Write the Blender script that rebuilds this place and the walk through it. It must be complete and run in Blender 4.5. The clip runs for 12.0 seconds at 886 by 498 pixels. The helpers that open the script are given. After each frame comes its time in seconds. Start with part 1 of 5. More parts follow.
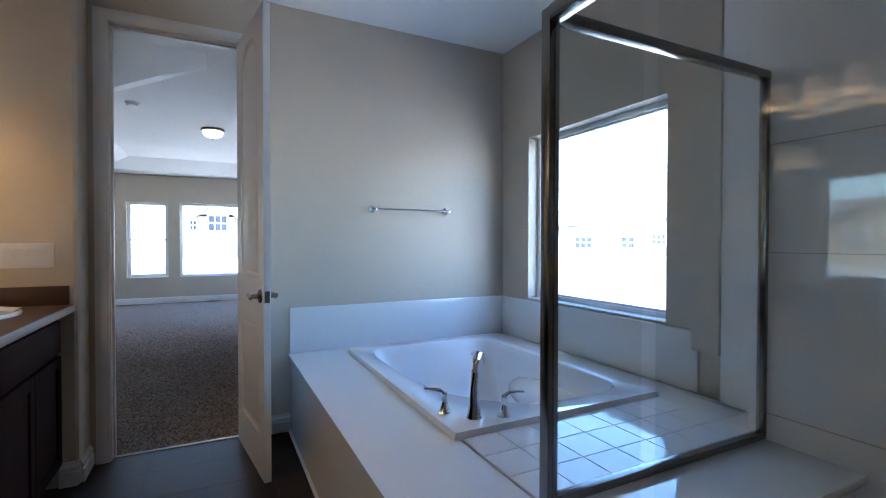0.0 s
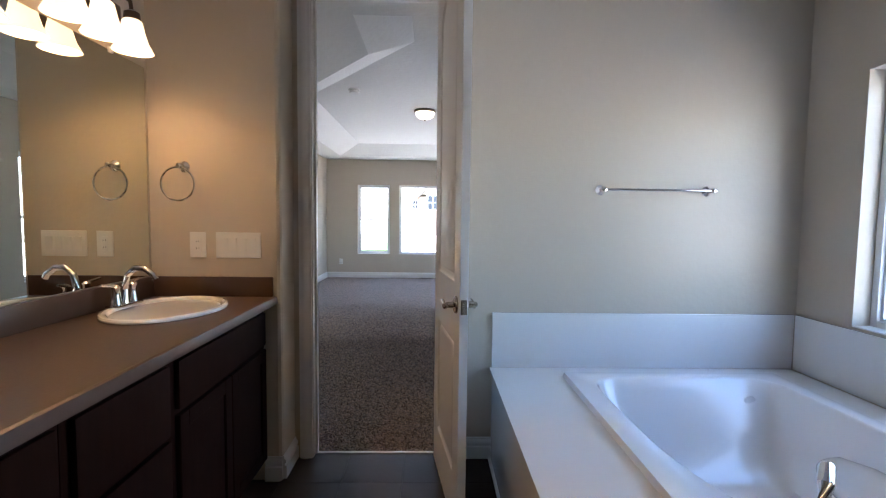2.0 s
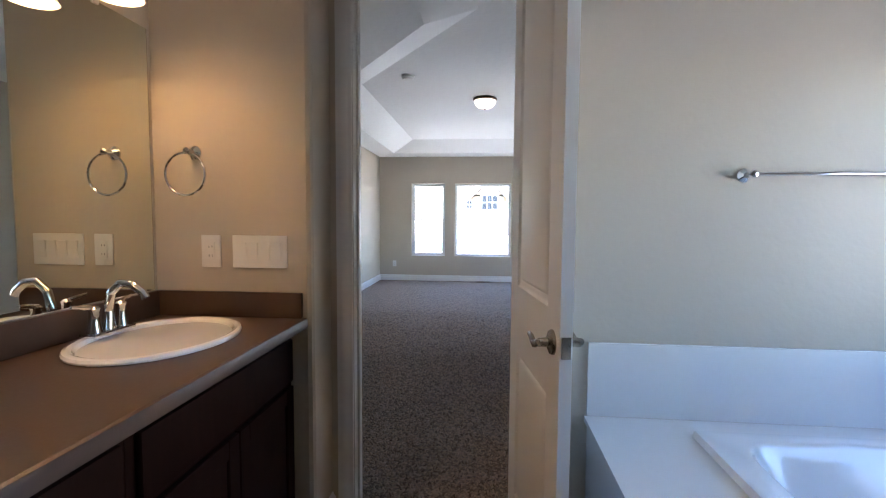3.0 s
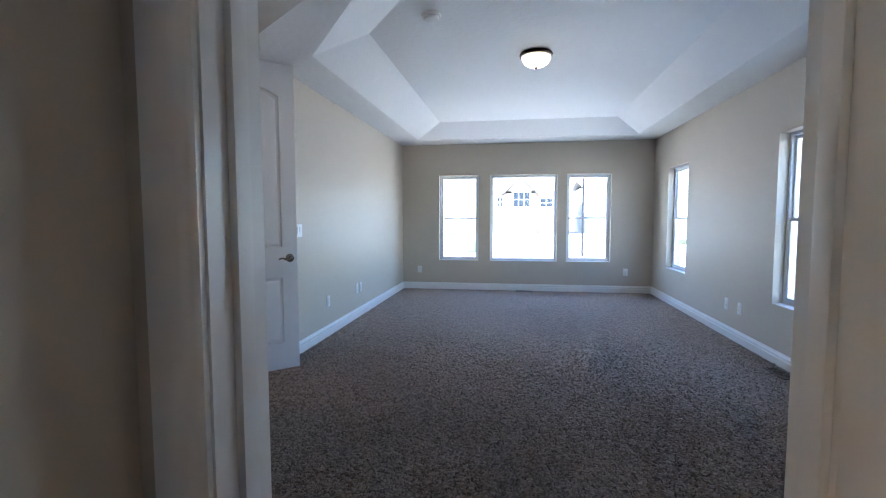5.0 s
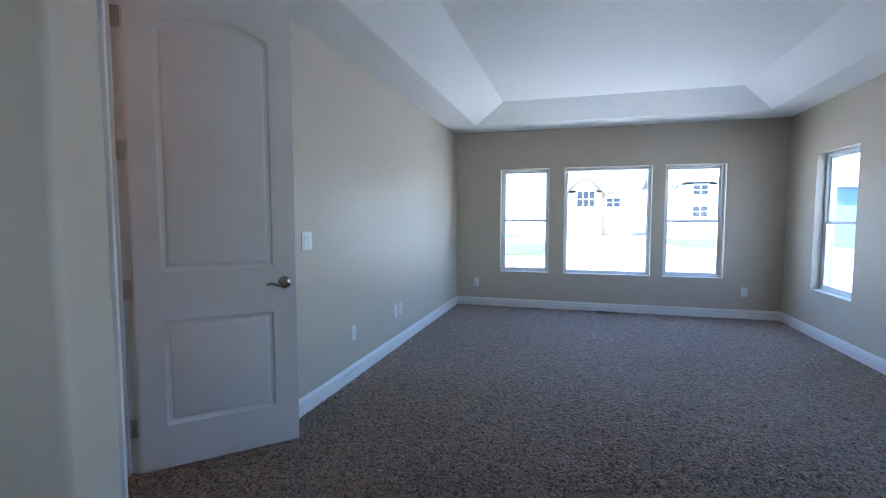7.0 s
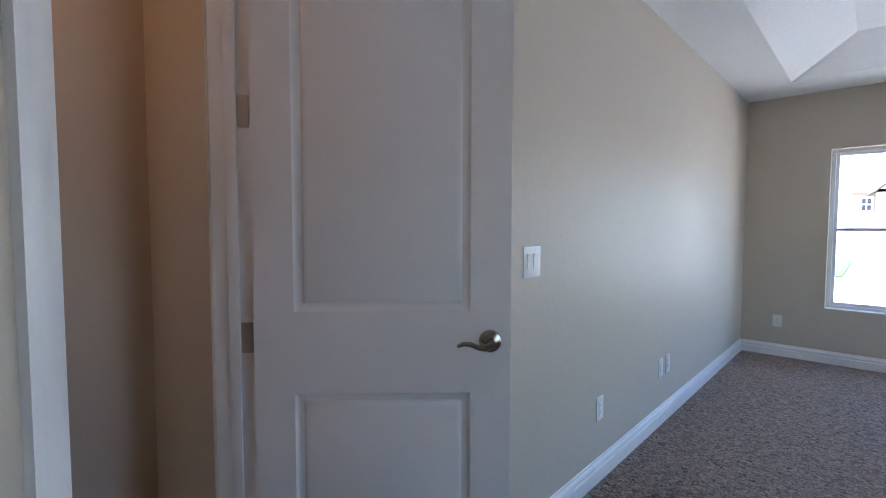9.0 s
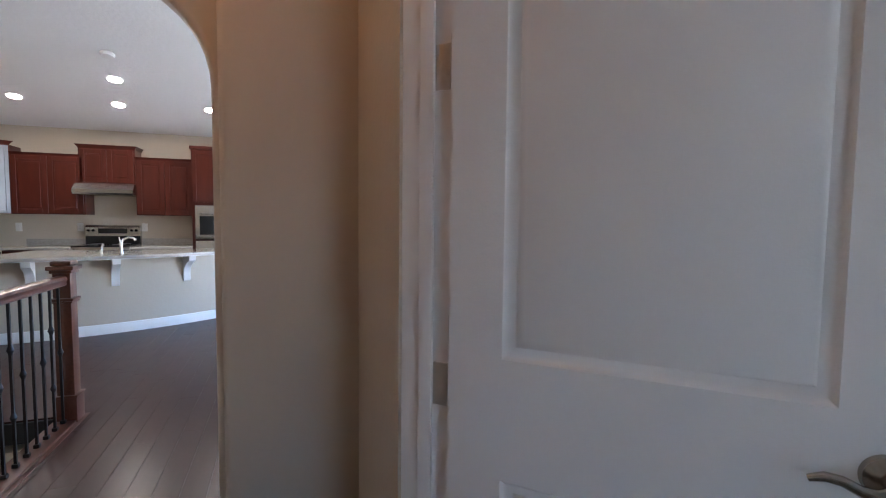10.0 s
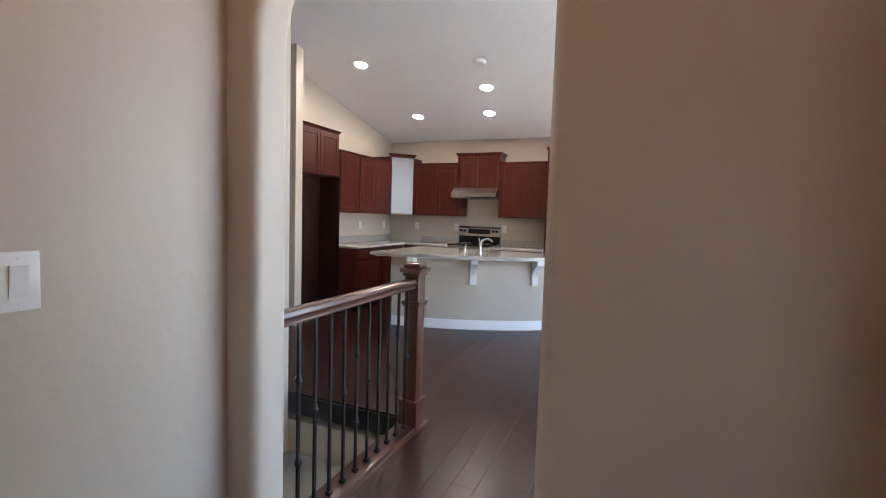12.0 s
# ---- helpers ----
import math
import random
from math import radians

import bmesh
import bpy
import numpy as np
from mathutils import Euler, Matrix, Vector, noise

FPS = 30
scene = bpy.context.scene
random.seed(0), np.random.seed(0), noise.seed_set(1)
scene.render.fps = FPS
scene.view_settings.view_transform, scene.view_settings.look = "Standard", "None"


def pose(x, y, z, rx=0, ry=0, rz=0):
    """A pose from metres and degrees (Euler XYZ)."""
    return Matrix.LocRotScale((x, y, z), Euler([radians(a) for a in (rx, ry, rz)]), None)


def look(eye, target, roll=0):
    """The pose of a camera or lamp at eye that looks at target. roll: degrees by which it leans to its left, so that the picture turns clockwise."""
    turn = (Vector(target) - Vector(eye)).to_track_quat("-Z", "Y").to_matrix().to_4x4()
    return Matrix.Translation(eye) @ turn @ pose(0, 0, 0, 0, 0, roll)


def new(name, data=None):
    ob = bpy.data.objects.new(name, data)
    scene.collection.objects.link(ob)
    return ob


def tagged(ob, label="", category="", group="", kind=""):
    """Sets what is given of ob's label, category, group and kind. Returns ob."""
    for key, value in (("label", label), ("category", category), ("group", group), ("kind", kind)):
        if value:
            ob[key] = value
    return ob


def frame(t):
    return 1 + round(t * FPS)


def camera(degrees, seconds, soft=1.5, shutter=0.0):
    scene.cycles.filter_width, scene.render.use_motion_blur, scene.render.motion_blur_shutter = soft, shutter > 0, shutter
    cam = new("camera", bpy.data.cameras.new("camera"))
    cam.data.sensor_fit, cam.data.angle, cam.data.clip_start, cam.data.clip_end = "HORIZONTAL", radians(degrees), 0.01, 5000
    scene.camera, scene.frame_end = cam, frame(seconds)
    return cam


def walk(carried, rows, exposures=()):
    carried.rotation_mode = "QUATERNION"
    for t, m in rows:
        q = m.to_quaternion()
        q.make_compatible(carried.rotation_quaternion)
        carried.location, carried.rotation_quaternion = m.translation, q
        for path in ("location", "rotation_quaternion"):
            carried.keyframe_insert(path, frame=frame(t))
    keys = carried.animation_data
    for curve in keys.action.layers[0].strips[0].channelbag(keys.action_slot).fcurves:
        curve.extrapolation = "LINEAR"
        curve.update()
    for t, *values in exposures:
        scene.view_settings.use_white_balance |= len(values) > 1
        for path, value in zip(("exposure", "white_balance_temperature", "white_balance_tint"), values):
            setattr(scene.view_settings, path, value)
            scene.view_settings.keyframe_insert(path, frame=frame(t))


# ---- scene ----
cam = camera(87.8, 12.0, 1.1)
PATH = [
    (0, (0.067, 0.739, 1.257), (0.96, 2.528, 1.227), 0.1),
    (0.5, (0.102, 0.863, 1.264), (0.754, 2.753, 1.194), 0.4),
    (1, (0.137, 1.022, 1.27), (0.588, 2.967, 1.169), 0.4),
    (1.5, (0.192, 1.212, 1.315), (0.424, 3.195, 1.192), 0.6),
    (2, (0.184, 1.436, 1.325), (0.232, 3.431, 1.195), 0.7),
    (2.5, (0.133, 1.712, 1.312), (0.047, 3.706, 1.181), 0.6),
    (3, (0.096, 2.021, 1.316), (-0.087, 4.009, 1.185), 0.4),
    (3.2, (0.072, 2.146, 1.326), (-0.134, 4.131, 1.191), 0.4),
    (4.8, (-0.111, 3.267, 1.316), (-0.419, 5.238, 1.177), 0.0),
    (5, (-0.105, 3.429, 1.315), (-0.414, 5.4, 1.176), -0.1),
    (5.5, (-0.129, 3.769, 1.329), (-0.436, 5.74, 1.188), -0.2),
    (6, (-0.172, 4.112, 1.343), (-0.48, 6.083, 1.203), -0.3),
    (6.5, (-0.259, 4.445, 1.333), (-0.64, 6.403, 1.195), -0.1),
    (7, (-0.378, 4.795, 1.347), (-0.931, 6.712, 1.209), -0.0),
    (7.2, (-0.443, 4.946, 1.355), (-1.05, 6.847, 1.214), 0.1),
    (8.8, (-1.059, 5.883, 1.345), (-2.317, 7.434, 1.23), 0.3),
    (9, (-1.133, 5.955, 1.336), (-2.5, 7.411, 1.229), 0.1),
    (9.5, (-1.346, 6.121, 1.336), (-2.996, 7.248, 1.225), 0.4),
    (9.8, (-1.492, 6.197, 1.351), (-3.291, 7.061, 1.221), 0.5),
    (10, (-1.593, 6.248, 1.35), (-3.481, 6.898, 1.224), 0.6),
    (10.5, (-1.807, 6.293, 1.371), (-3.801, 6.363, 1.243), 1.1),
    (10.6, (-1.882, 6.314, 1.352), (-3.877, 6.279, 1.225), 1.1),
    (11, (-2.06, 6.282, 1.359), (-4.03, 5.963, 1.23), 1.5),
    (11.5, (-2.304, 6.236, 1.351), (-4.211, 5.649, 1.22), 1.9),
    (12, (-2.581, 6.17, 1.361), (-4.423, 5.402, 1.22), 1.8),
]
EXPOSURES = [(0.0, 3.8, 5450, 12), (1.0, 3.72, 5750, 14), (1.6, 3.9, 6150, 16), (2.5, 3.98, 6250, 17), (3.1, 3.95, 6100, 16), (4.9, 3.8, 5600, 12), (5.5, 3.6, 5350, 11), (6.2, 3.47, 5350, 11), (7.0, 3.45, 5400, 11), (9.0, 3.56, 5800, 16), (9.5, 3.70, 5950, 17), (10.0, 3.68, 5900, 16), (10.5, 3.74, 6150, 16), (11.0, 3.76, 6400, 16), (12.0, 3.68, 6350, 16)]
walk(cam, [(t, look(eye, target, roll)) for t, eye, target, roll in PATH], EXPOSURES)

# ---- daylight ----
world = bpy.data.worlds.new("daylight")
scene.world = world
world.use_nodes = True
wn = world.node_tree.nodes
sky = wn.new("ShaderNodeTexSky")
sky.sky_type, sky.sun_disc = "NISHITA", False
sky.ozone_density, sky.dust_density = 2.6, 0.6
sky.sun_elevation, sky.sun_rotation = radians(55), radians(255)
world.node_tree.links.new(sky.outputs[0], wn["Background"].inputs[0])
wn["Background"].inputs[1].default_value = 0.15
sun = new("sun", bpy.data.lights.new("sun", "SUN"))
sun.data.energy, sun.data.angle, sun.data.color = 4.2, radians(0.5), (1.0, 0.95, 0.88)
sun.matrix_world = look((-22, -6, 32.5), (0, 0, 0))


# ---- materials ----
def material(name, color, rough=0.6, metal=0.0, vary=0.08, scale=6.0, bump=0.0, bump_scale=120.0, spec=0.5, coat=0.0, tint=None, per_object=0.0):
    """A surface with soft blotches, fine grain and, if asked, relief."""
    m = bpy.data.materials.new(name)
    m.use_nodes = True
    nt = m.node_tree
    b = nt.nodes["Principled BSDF"]
    b.inputs["Roughness"].default_value = rough
    b.inputs["Metallic"].default_value = metal
    b.inputs["Specular IOR Level"].default_value = spec
    b.inputs["Coat Weight"].default_value = coat
    b.inputs["Coat Roughness"].default_value = 0.08
    co = nt.nodes.new("ShaderNodeTexCoord")
    big = nt.nodes.new("ShaderNodeTexNoise")
    big.inputs["Scale"].default_value, big.inputs["Detail"].default_value = scale, 6.0
    nt.links.new(co.outputs["Object"], big.inputs["Vector"])
    ramp = nt.nodes.new("ShaderNodeMix")
    ramp.data_type = "RGBA"
    lo = [c * (1 - vary) for c in color]
    hi = [min(1.0, c * (1 + vary)) for c in (tint or color)]
    ramp.inputs["A"].default_value, ramp.inputs["B"].default_value = (*lo, 1), (*hi, 1)
    nt.links.new(big.outputs["Fac"], ramp.inputs["Factor"])
    out = ramp.outputs["Result"]
    if per_object:
        info = nt.nodes.new("ShaderNodeObjectInfo")
        hsv = nt.nodes.new("ShaderNodeHueSaturation")
        mp = nt.nodes.new("ShaderNodeMapRange")
        mp.inputs["To Min"].default_value, mp.inputs["To Max"].default_value = 1 - per_object, 1 + per_object
        nt.links.new(info.outputs["Random"], mp.inputs["Value"])
        nt.links.new(mp.outputs[0], hsv.inputs["Value"])
        nt.links.new(out, hsv.inputs["Color"])
        out = hsv.outputs[0]
    nt.links.new(out, b.inputs["Base Color"])
    rr = nt.nodes.new("ShaderNodeMapRange")
    rr.inputs["To Min"].default_value, rr.inputs["To Max"].default_value = max(0.02, rough * 0.88), min(1, rough * 1.12)
    nt.links.new(big.outputs["Fac"], rr.inputs["Value"])
    nt.links.new(rr.outputs[0], b.inputs["Roughness"])
    if bump:
        fine = nt.nodes.new("ShaderNodeTexNoise")
        fine.inputs["Scale"].default_value, fine.inputs["Detail"].default_value = bump_scale, 4.0
        nt.links.new(co.outputs["Object"], fine.inputs["Vector"])
        bm_ = nt.nodes.new("ShaderNodeBump")
        bm_.inputs["Strength"].default_value, bm_.inputs["Distance"].default_value = bump, 0.01
        nt.links.new(fine.outputs["Fac"], bm_.inputs["Height"])
        nt.links.new(bm_.outputs[0], b.inputs["Normal"])
    return m


def glowing(name, color, strength):
    m = bpy.data.materials.new(name)
    m.use_nodes = True
    b = m.node_tree.nodes["Principled BSDF"]
    b.inputs["Base Color"].default_value = (0.85, 0.83, 0.78, 1)
    b.inputs["Roughness"].default_value = 0.35
    b.inputs["Emission Color"].default_value = (*color, 1)
    b.inputs["Emission Strength"].default_value = strength
    return m


def glass(name, tint=(1, 1, 1), base=0.03):
    """A thin clear pane: transparent, with a gloss that grows towards grazing."""
    m = bpy.data.materials.new(name)
    m.use_nodes = True
    nt = m.node_tree
    nt.nodes.remove(nt.nodes["Principled BSDF"])
    tr, gl, mix, lw, pw, sc = (nt.nodes.new("ShaderNode" + k) for k in ("BsdfTransparent", "BsdfGlossy", "MixShader", "LayerWeight", "Math", "Math"))
    tr.inputs[0].default_value = (*tint, 1)
    gl.inputs["Roughness"].default_value = 0.0
    lw.inputs["Blend"].default_value = 0.5
    pw.operation, sc.operation = "POWER", "MULTIPLY_ADD"
    pw.inputs[1].default_value = 5.0
    sc.inputs[1].default_value, sc.inputs[2].default_value = 1 - base, base
    nt.links.new(lw.outputs["Facing"], pw.inputs[0])
    nt.links.new(pw.outputs[0], sc.inputs[0])
    nt.links.new(sc.outputs[0], mix.inputs[0])
    nt.links.new(tr.outputs[0], mix.inputs[1])
    nt.links.new(gl.outputs[0], mix.inputs[2])
    nt.links.new(mix.outputs[0], nt.nodes["Material Output"].inputs[0])
    return m


def grained(name, dark, light, rough=0.35, stretch=(1, 14, 1), scale=3.0, per_object=0.0, coat=0.0, bump=0.05, spec=0.5):
    """Wood with grain that runs along one local axis."""
    m = material(name, light, rough, coat=coat, per_object=per_object, spec=spec)
    nt = m.node_tree
    b = nt.nodes["Principled BSDF"]
    co = [n for n in nt.nodes if n.bl_idname == "ShaderNodeTexCoord"][0]
    mp = nt.nodes.new("ShaderNodeMapping")
    mp.inputs["Scale"].default_value = stretch
    gr = nt.nodes.new("ShaderNodeTexNoise")
    gr.inputs["Scale"].default_value, gr.inputs["Detail"].default_value, gr.inputs["Distortion"].default_value = scale, 8.0, 0.6
    nt.links.new(co.outputs["Object"], mp.inputs["Vector"])
    nt.links.new(mp.outputs[0], gr.inputs["Vector"])
    mix = [n for n in nt.nodes if n.bl_idname == "ShaderNodeMix"][0]
    mix.inputs["A"].default_value, mix.inputs["B"].default_value = (*dark, 1), (*light, 1)
    nt.links.new(gr.outputs["Fac"], mix.inputs["Factor"])
    bm_ = nt.nodes.new("ShaderNodeBump")
    bm_.inputs["Strength"].default_value, bm_.inputs["Distance"].default_value = bump, 0.004
    nt.links.new(gr.outputs["Fac"], bm_.inputs["Height"])
    nt.links.new(bm_.outputs[0], b.inputs["Normal"])
    return m


PAINT = material("taupe_wall_paint", (0.555, 0.486, 0.390), 0.5, vary=0.03, scale=1.2, bump=0.13, bump_scale=34)
CEIL = material("white_ceiling_paint", (0.84, 0.84, 0.82), 0.7, vary=0.03, scale=1.5, bump=0.35, bump_scale=22)
TRIM = material("white_semigloss_trim", (0.80, 0.79, 0.77), 0.3, vary=0.02, scale=3)
DOORW = material("white_door_paint", (0.80, 0.79, 0.77), 0.36, vary=0.03, scale=2, bump=0.05, bump_scale=200)
VINYL = material("white_vinyl", (0.8, 0.81, 0.82), 0.35, vary=0.02)
MARBLE = material("white_cultured_marble", (0.82, 0.81, 0.79), 0.05, vary=0.03, scale=2.0, coat=0.4)
ACRYLIC = material("white_acrylic", (0.84, 0.84, 0.83), 0.1, vary=0.02, coat=1.0)
PANEL = material("glossy_white_panel", (0.82, 0.81, 0.79), 0.012, vary=0.03, scale=2.0)
PORCELAIN = material("white_porcelain", (0.83, 0.82, 0.8), 0.07, vary=0.02, coat=0.5)
GROUT = material("grey_grout", (0.42, 0.41, 0.4), 0.8, vary=0.1, scale=30)
DGROUT = material("dark_grout", (0.034, 0.022, 0.016), 0.85, vary=0.15, scale=40)
TILE = material("white_ceramic_tile", (0.78, 0.78, 0.77), 0.08, vary=0.04, scale=4, coat=0.15, per_object=0.03)
CHROME = material("polished_chrome", (0.75, 0.75, 0.76), 0.06, 1.0, vary=0.03)
FRAMEM = material("shower_frame_metal", (0.24, 0.235, 0.23), 0.2, 1.0, vary=0.05)
NICKEL = material("brushed_nickel", (0.36, 0.33, 0.285), 0.25, 1.0, vary=0.06, scale=20)
SATIN = material("satin_nickel", (0.58, 0.56, 0.53), 0.34, 1.0, vary=0.05, scale=20)
BRONZE = material("oil_rubbed_bronze", (0.12, 0.085, 0.06), 0.35, 0.8, vary=0.12, scale=20)
STEEL = material("stainless_steel", (0.55, 0.54, 0.52), 0.24, 1.0, vary=0.06, scale=8)
IRON = material("black_iron", (0.02, 0.02, 0.021), 0.45, 0.5, vary=0.15, scale=30)
BLACK = material("black_enamel", (0.015, 0.015, 0.016), 0.15, vary=0.1)
DARKHOLE = material("dark_slot", (0.03, 0.03, 0.03), 0.8)
PLASTIC = material("white_switch_plastic", (0.78, 0.77, 0.74), 0.3, vary=0.02)
LAMINATE = material("brown_laminate", (0.088, 0.046, 0.029), 0.36, vary=0.10, scale=90, bump=0.02, bump_scale=150)
ESPRESSO = grained("espresso_wood", (0.013, 0.0036, 0.0020), (0.024, 0.0068, 0.0038), 0.6, (10, 10, 1), 4, spec=0.05)
DARKPANEL = grained("dark_brown_panel", (0.016, 0.0055, 0.0038), (0.030, 0.0100, 0.0070), 0.5, (7, 7, 0.8), 3.0, spec=0.15)
CHERRY = grained("cherry_wood", (0.040, 0.0072, 0.0042), (0.084, 0.0160, 0.0088), 0.36, (7, 7, 0.8), 3.0, spec=0.3)
OAKRAIL = grained("red_brown_rail_wood", (0.050, 0.0145, 0.008), (0.125, 0.038, 0.020), 0.3, (2, 12, 12), 4, coat=0.15)
HARDWOOD = grained("dark_hardwood", (0.020, 0.0055, 0.0042), (0.046, 0.0125, 0.0094), 0.30, (1.2, 14, 1), 3, per_object=0.10, bump=0.004, spec=0.3)
GRANITE = material("pale_granite", (0.42, 0.39, 0.35), 0.15, vary=0.45, scale=60, coat=0.3)
VFLOOR = material("brown_floor_tile", (0.040, 0.0235, 0.0165), 0.5, vary=0.3, scale=9, spec=0.18, bump=0.1, bump_scale=40, per_object=0.08)
MIRROR = material("mirror_silver", (0.78, 0.81, 0.74), 0.0, 1.0, vary=0.0)
for n_ in MIRROR.node_tree.nodes[:] + PANEL.node_tree.nodes[:]:
    if n_.bl_idname == "ShaderNodeMapRange":
        n_.inputs["To Min"].default_value = n_.inputs["To Max"].default_value = 0.004
PANE = glass("window_glass", (0.97, 0.99, 0.99))
SHOWER = glass("shower_glass", (0.955, 0.972, 0.968), 0.022)
CARPET = material("grey_brown_carpet", (0.12, 0.10, 0.085), 0.95, vary=0.3, scale=30, bump=1.0, bump_scale=42, spec=0.1)
nt_ = CARPET.node_tree
tuft = nt_.nodes.new("ShaderNodeTexNoise")
tuft.inputs["Scale"].default_value, tuft.inputs["Detail"].default_value, tuft.inputs["Distortion"].default_value = 42.0, 5.0, 1.6
nt_.links.new([n for n in nt_.nodes if n.bl_idname == "ShaderNodeTexCoord"][0].outputs["Object"], tuft.inputs["Vector"])
steep = nt_.nodes.new("ShaderNodeValToRGB")
steep.color_ramp.elements[0].position, steep.color_ramp.elements[0].color = 0.34, (0.085, 0.066, 0.054, 1)
steep.color_ramp.elements[1].position, steep.color_ramp.elements[1].color = 0.66, (0.43, 0.335, 0.27, 1)
nt_.links.new(tuft.outputs["Fac"], steep.inputs["Fac"])
nt_.links.new(steep.outputs[0], nt_.nodes["Principled BSDF"].inputs["Base Color"])
relief = [n for n in nt_.nodes if n.bl_idname == "ShaderNodeBump"][0]
relief.inputs["Distance"].default_value = 0.02
nt_.nodes["Principled BSDF"].inputs["Sheen Weight"].default_value = 0.12
nt_.nodes["Principled BSDF"].inputs["Sheen Roughness"].default_value = 0.5
PILE = material("carpet_pile_yarn", (0.3, 0.24, 0.19), 0.95, spec=0.1)
nt_ = PILE.node_tree
isle = nt_.nodes.new("ShaderNodeNewGeometry")
yarn = nt_.nodes.new("ShaderNodeValToRGB")
yarn.color_ramp.elements[0].color, yarn.color_ramp.elements[1].color = (0.10, 0.076, 0.06, 1), (0.46, 0.355, 0.275, 1)
nt_.links.new(isle.outputs["Random Per Island"], yarn.inputs["Fac"])
nt_.links.new(yarn.outputs[0], nt_.nodes["Principled BSDF"].inputs["Base Color"])
nt_.nodes["Principled BSDF"].inputs["Sheen Weight"].default_value = 0.12
nt_.links.new(tuft.outputs["Fac"], relief.inputs["Height"])


# ---- mesh helpers ----
def bx(bm, x0, x1, y0, y1, z0, z1, bevel=0.0, seg=2):
    """Adds a box, with rounded edges if asked."""
    vs = [bm.verts.new((x, y, z)) for x in (x0, x1) for y in (y0, y1) for z in (z0, z1)]
    fs = [bm.faces.new([vs[i] for i in q]) for q in ((0, 1, 3, 2), (4, 6, 7, 5), (0, 4, 5, 1), (2, 3, 7, 6), (0, 2, 6, 4), (1, 5, 7, 3))]
    if bevel:
        bmesh.ops.bevel(bm, geom=list({e for f in fs for e in f.edges}), offset=bevel, segments=seg, affect="EDGES", profile=0.6)
    return bm


def box(x0, x1, y0, y1, z0, z1, bevel=0.0, seg=2):
    return bx(bmesh.new(), x0, x1, y0, y1, z0, z1, bevel, seg)


def prism(bm, outline, axis, a, b):
    """Adds an outline swept along axis from a to b; the outline holds the two other coordinates in order."""
    def place(p, v):
        q = list(p)
        q.insert("xyz".index(axis), v)
        return q
    lo = [bm.verts.new(place(p, a)) for p in outline]
    hi = [bm.verts.new(place(p, b)) for p in outline]
    n = len(outline)
    for i in range(n):
        bm.faces.new((lo[i], lo[(i + 1) % n], hi[(i + 1) % n], hi[i]))
    bm.faces.new(lo)
    bm.faces.new(hi[::-1])
    bmesh.ops.recalc_face_normals(bm, faces=bm.faces[:])
    return bm


def lathe(bm, rings, centre=(0, 0), seg=24, sx=1.0, sy=1.0):
    """Adds a turned shape round z; rings of (radius, z)."""
    loops = []
    for r, z in rings:
        loops.append([bm.verts.new((centre[0] + sx * r * math.cos(2 * math.pi * k / seg), centre[1] + sy * r * math.sin(2 * math.pi * k / seg), z)) for k in range(seg)])
    for a, b in zip(loops, loops[1:]):
        for k in range(seg):
            bm.faces.new((a[k], a[(k + 1) % seg], b[(k + 1) % seg], b[k]))
    bm.faces.new(loops[0][::-1])
    bm.faces.new(loops[-1])
    return bm


def tube(bm, pts, radius, seg=10):
    """Adds a round tube along points; radius is one number or one for each point."""
    pts = [Vector(p) for p in pts]
    rad = radius if isinstance(radius, (list, tuple)) else [radius] * len(pts)
    loops = []
    up = Vector((0.13, 0.31, 0.94)).normalized()
    for i, p in enumerate(pts):
        d = (pts[min(i + 1, len(pts) - 1)] - pts[max(i - 1, 0)]).normalized()
        side = d.cross(up).normalized()
        top = side.cross(d)
        loops.append([bm.verts.new(p + rad[i] * (math.cos(2 * math.pi * k / seg) * side + math.sin(2 * math.pi * k / seg) * top)) for k in range(seg)])
    for a, b in zip(loops, loops[1:]):
        for k in range(seg):
            bm.faces.new((a[k], a[(k + 1) % seg], b[(k + 1) % seg], b[k]))
    bm.faces.new(loops[0][::-1])
    bm.faces.new(loops[-1])
    return bm


def arc(c, r, a0, a1, n, plane="xz"):
    """Points on an arc in a plane, degrees."""
    out = []
    for k in range(n + 1):
        a = radians(a0 + (a1 - a0) * k / n)
        p = [c[0], c[1], c[2]]
        p["xyz".index(plane[0])] += r * math.cos(a)
        p["xyz".index(plane[1])] += r * math.sin(a)
        out.append(tuple(p))
    return out


def mesh_of(bm, mat, smooth=True):
    me = bpy.data.meshes.new("mesh")
    bmesh.ops.recalc_face_normals(bm, faces=bm.faces[:])
    bm.to_mesh(me)
    bm.free()
    me.materials.append(mat)
    if smooth:
        for p in me.polygons:
            p.use_smooth = True
        me.set_sharp_from_angle(angle=radians(35))
    return me


def part(name, bm, mat, parent=None, label=""):
    ob = new(name, mesh_of(bm, mat))
    if parent is not None:
        ob.parent = parent
    return tagged(ob, label)


def thing(name, label, category, group="", kind=""):
    return tagged(new(name), label, category, group, kind)


def structure(name, bm, mat, label=""):
    ob = part(name, bm, mat)
    if name.startswith("wall"):
        for p in ob.data.polygons:
            p.use_smooth = False
    return tagged(ob, label, "", "", "structure")


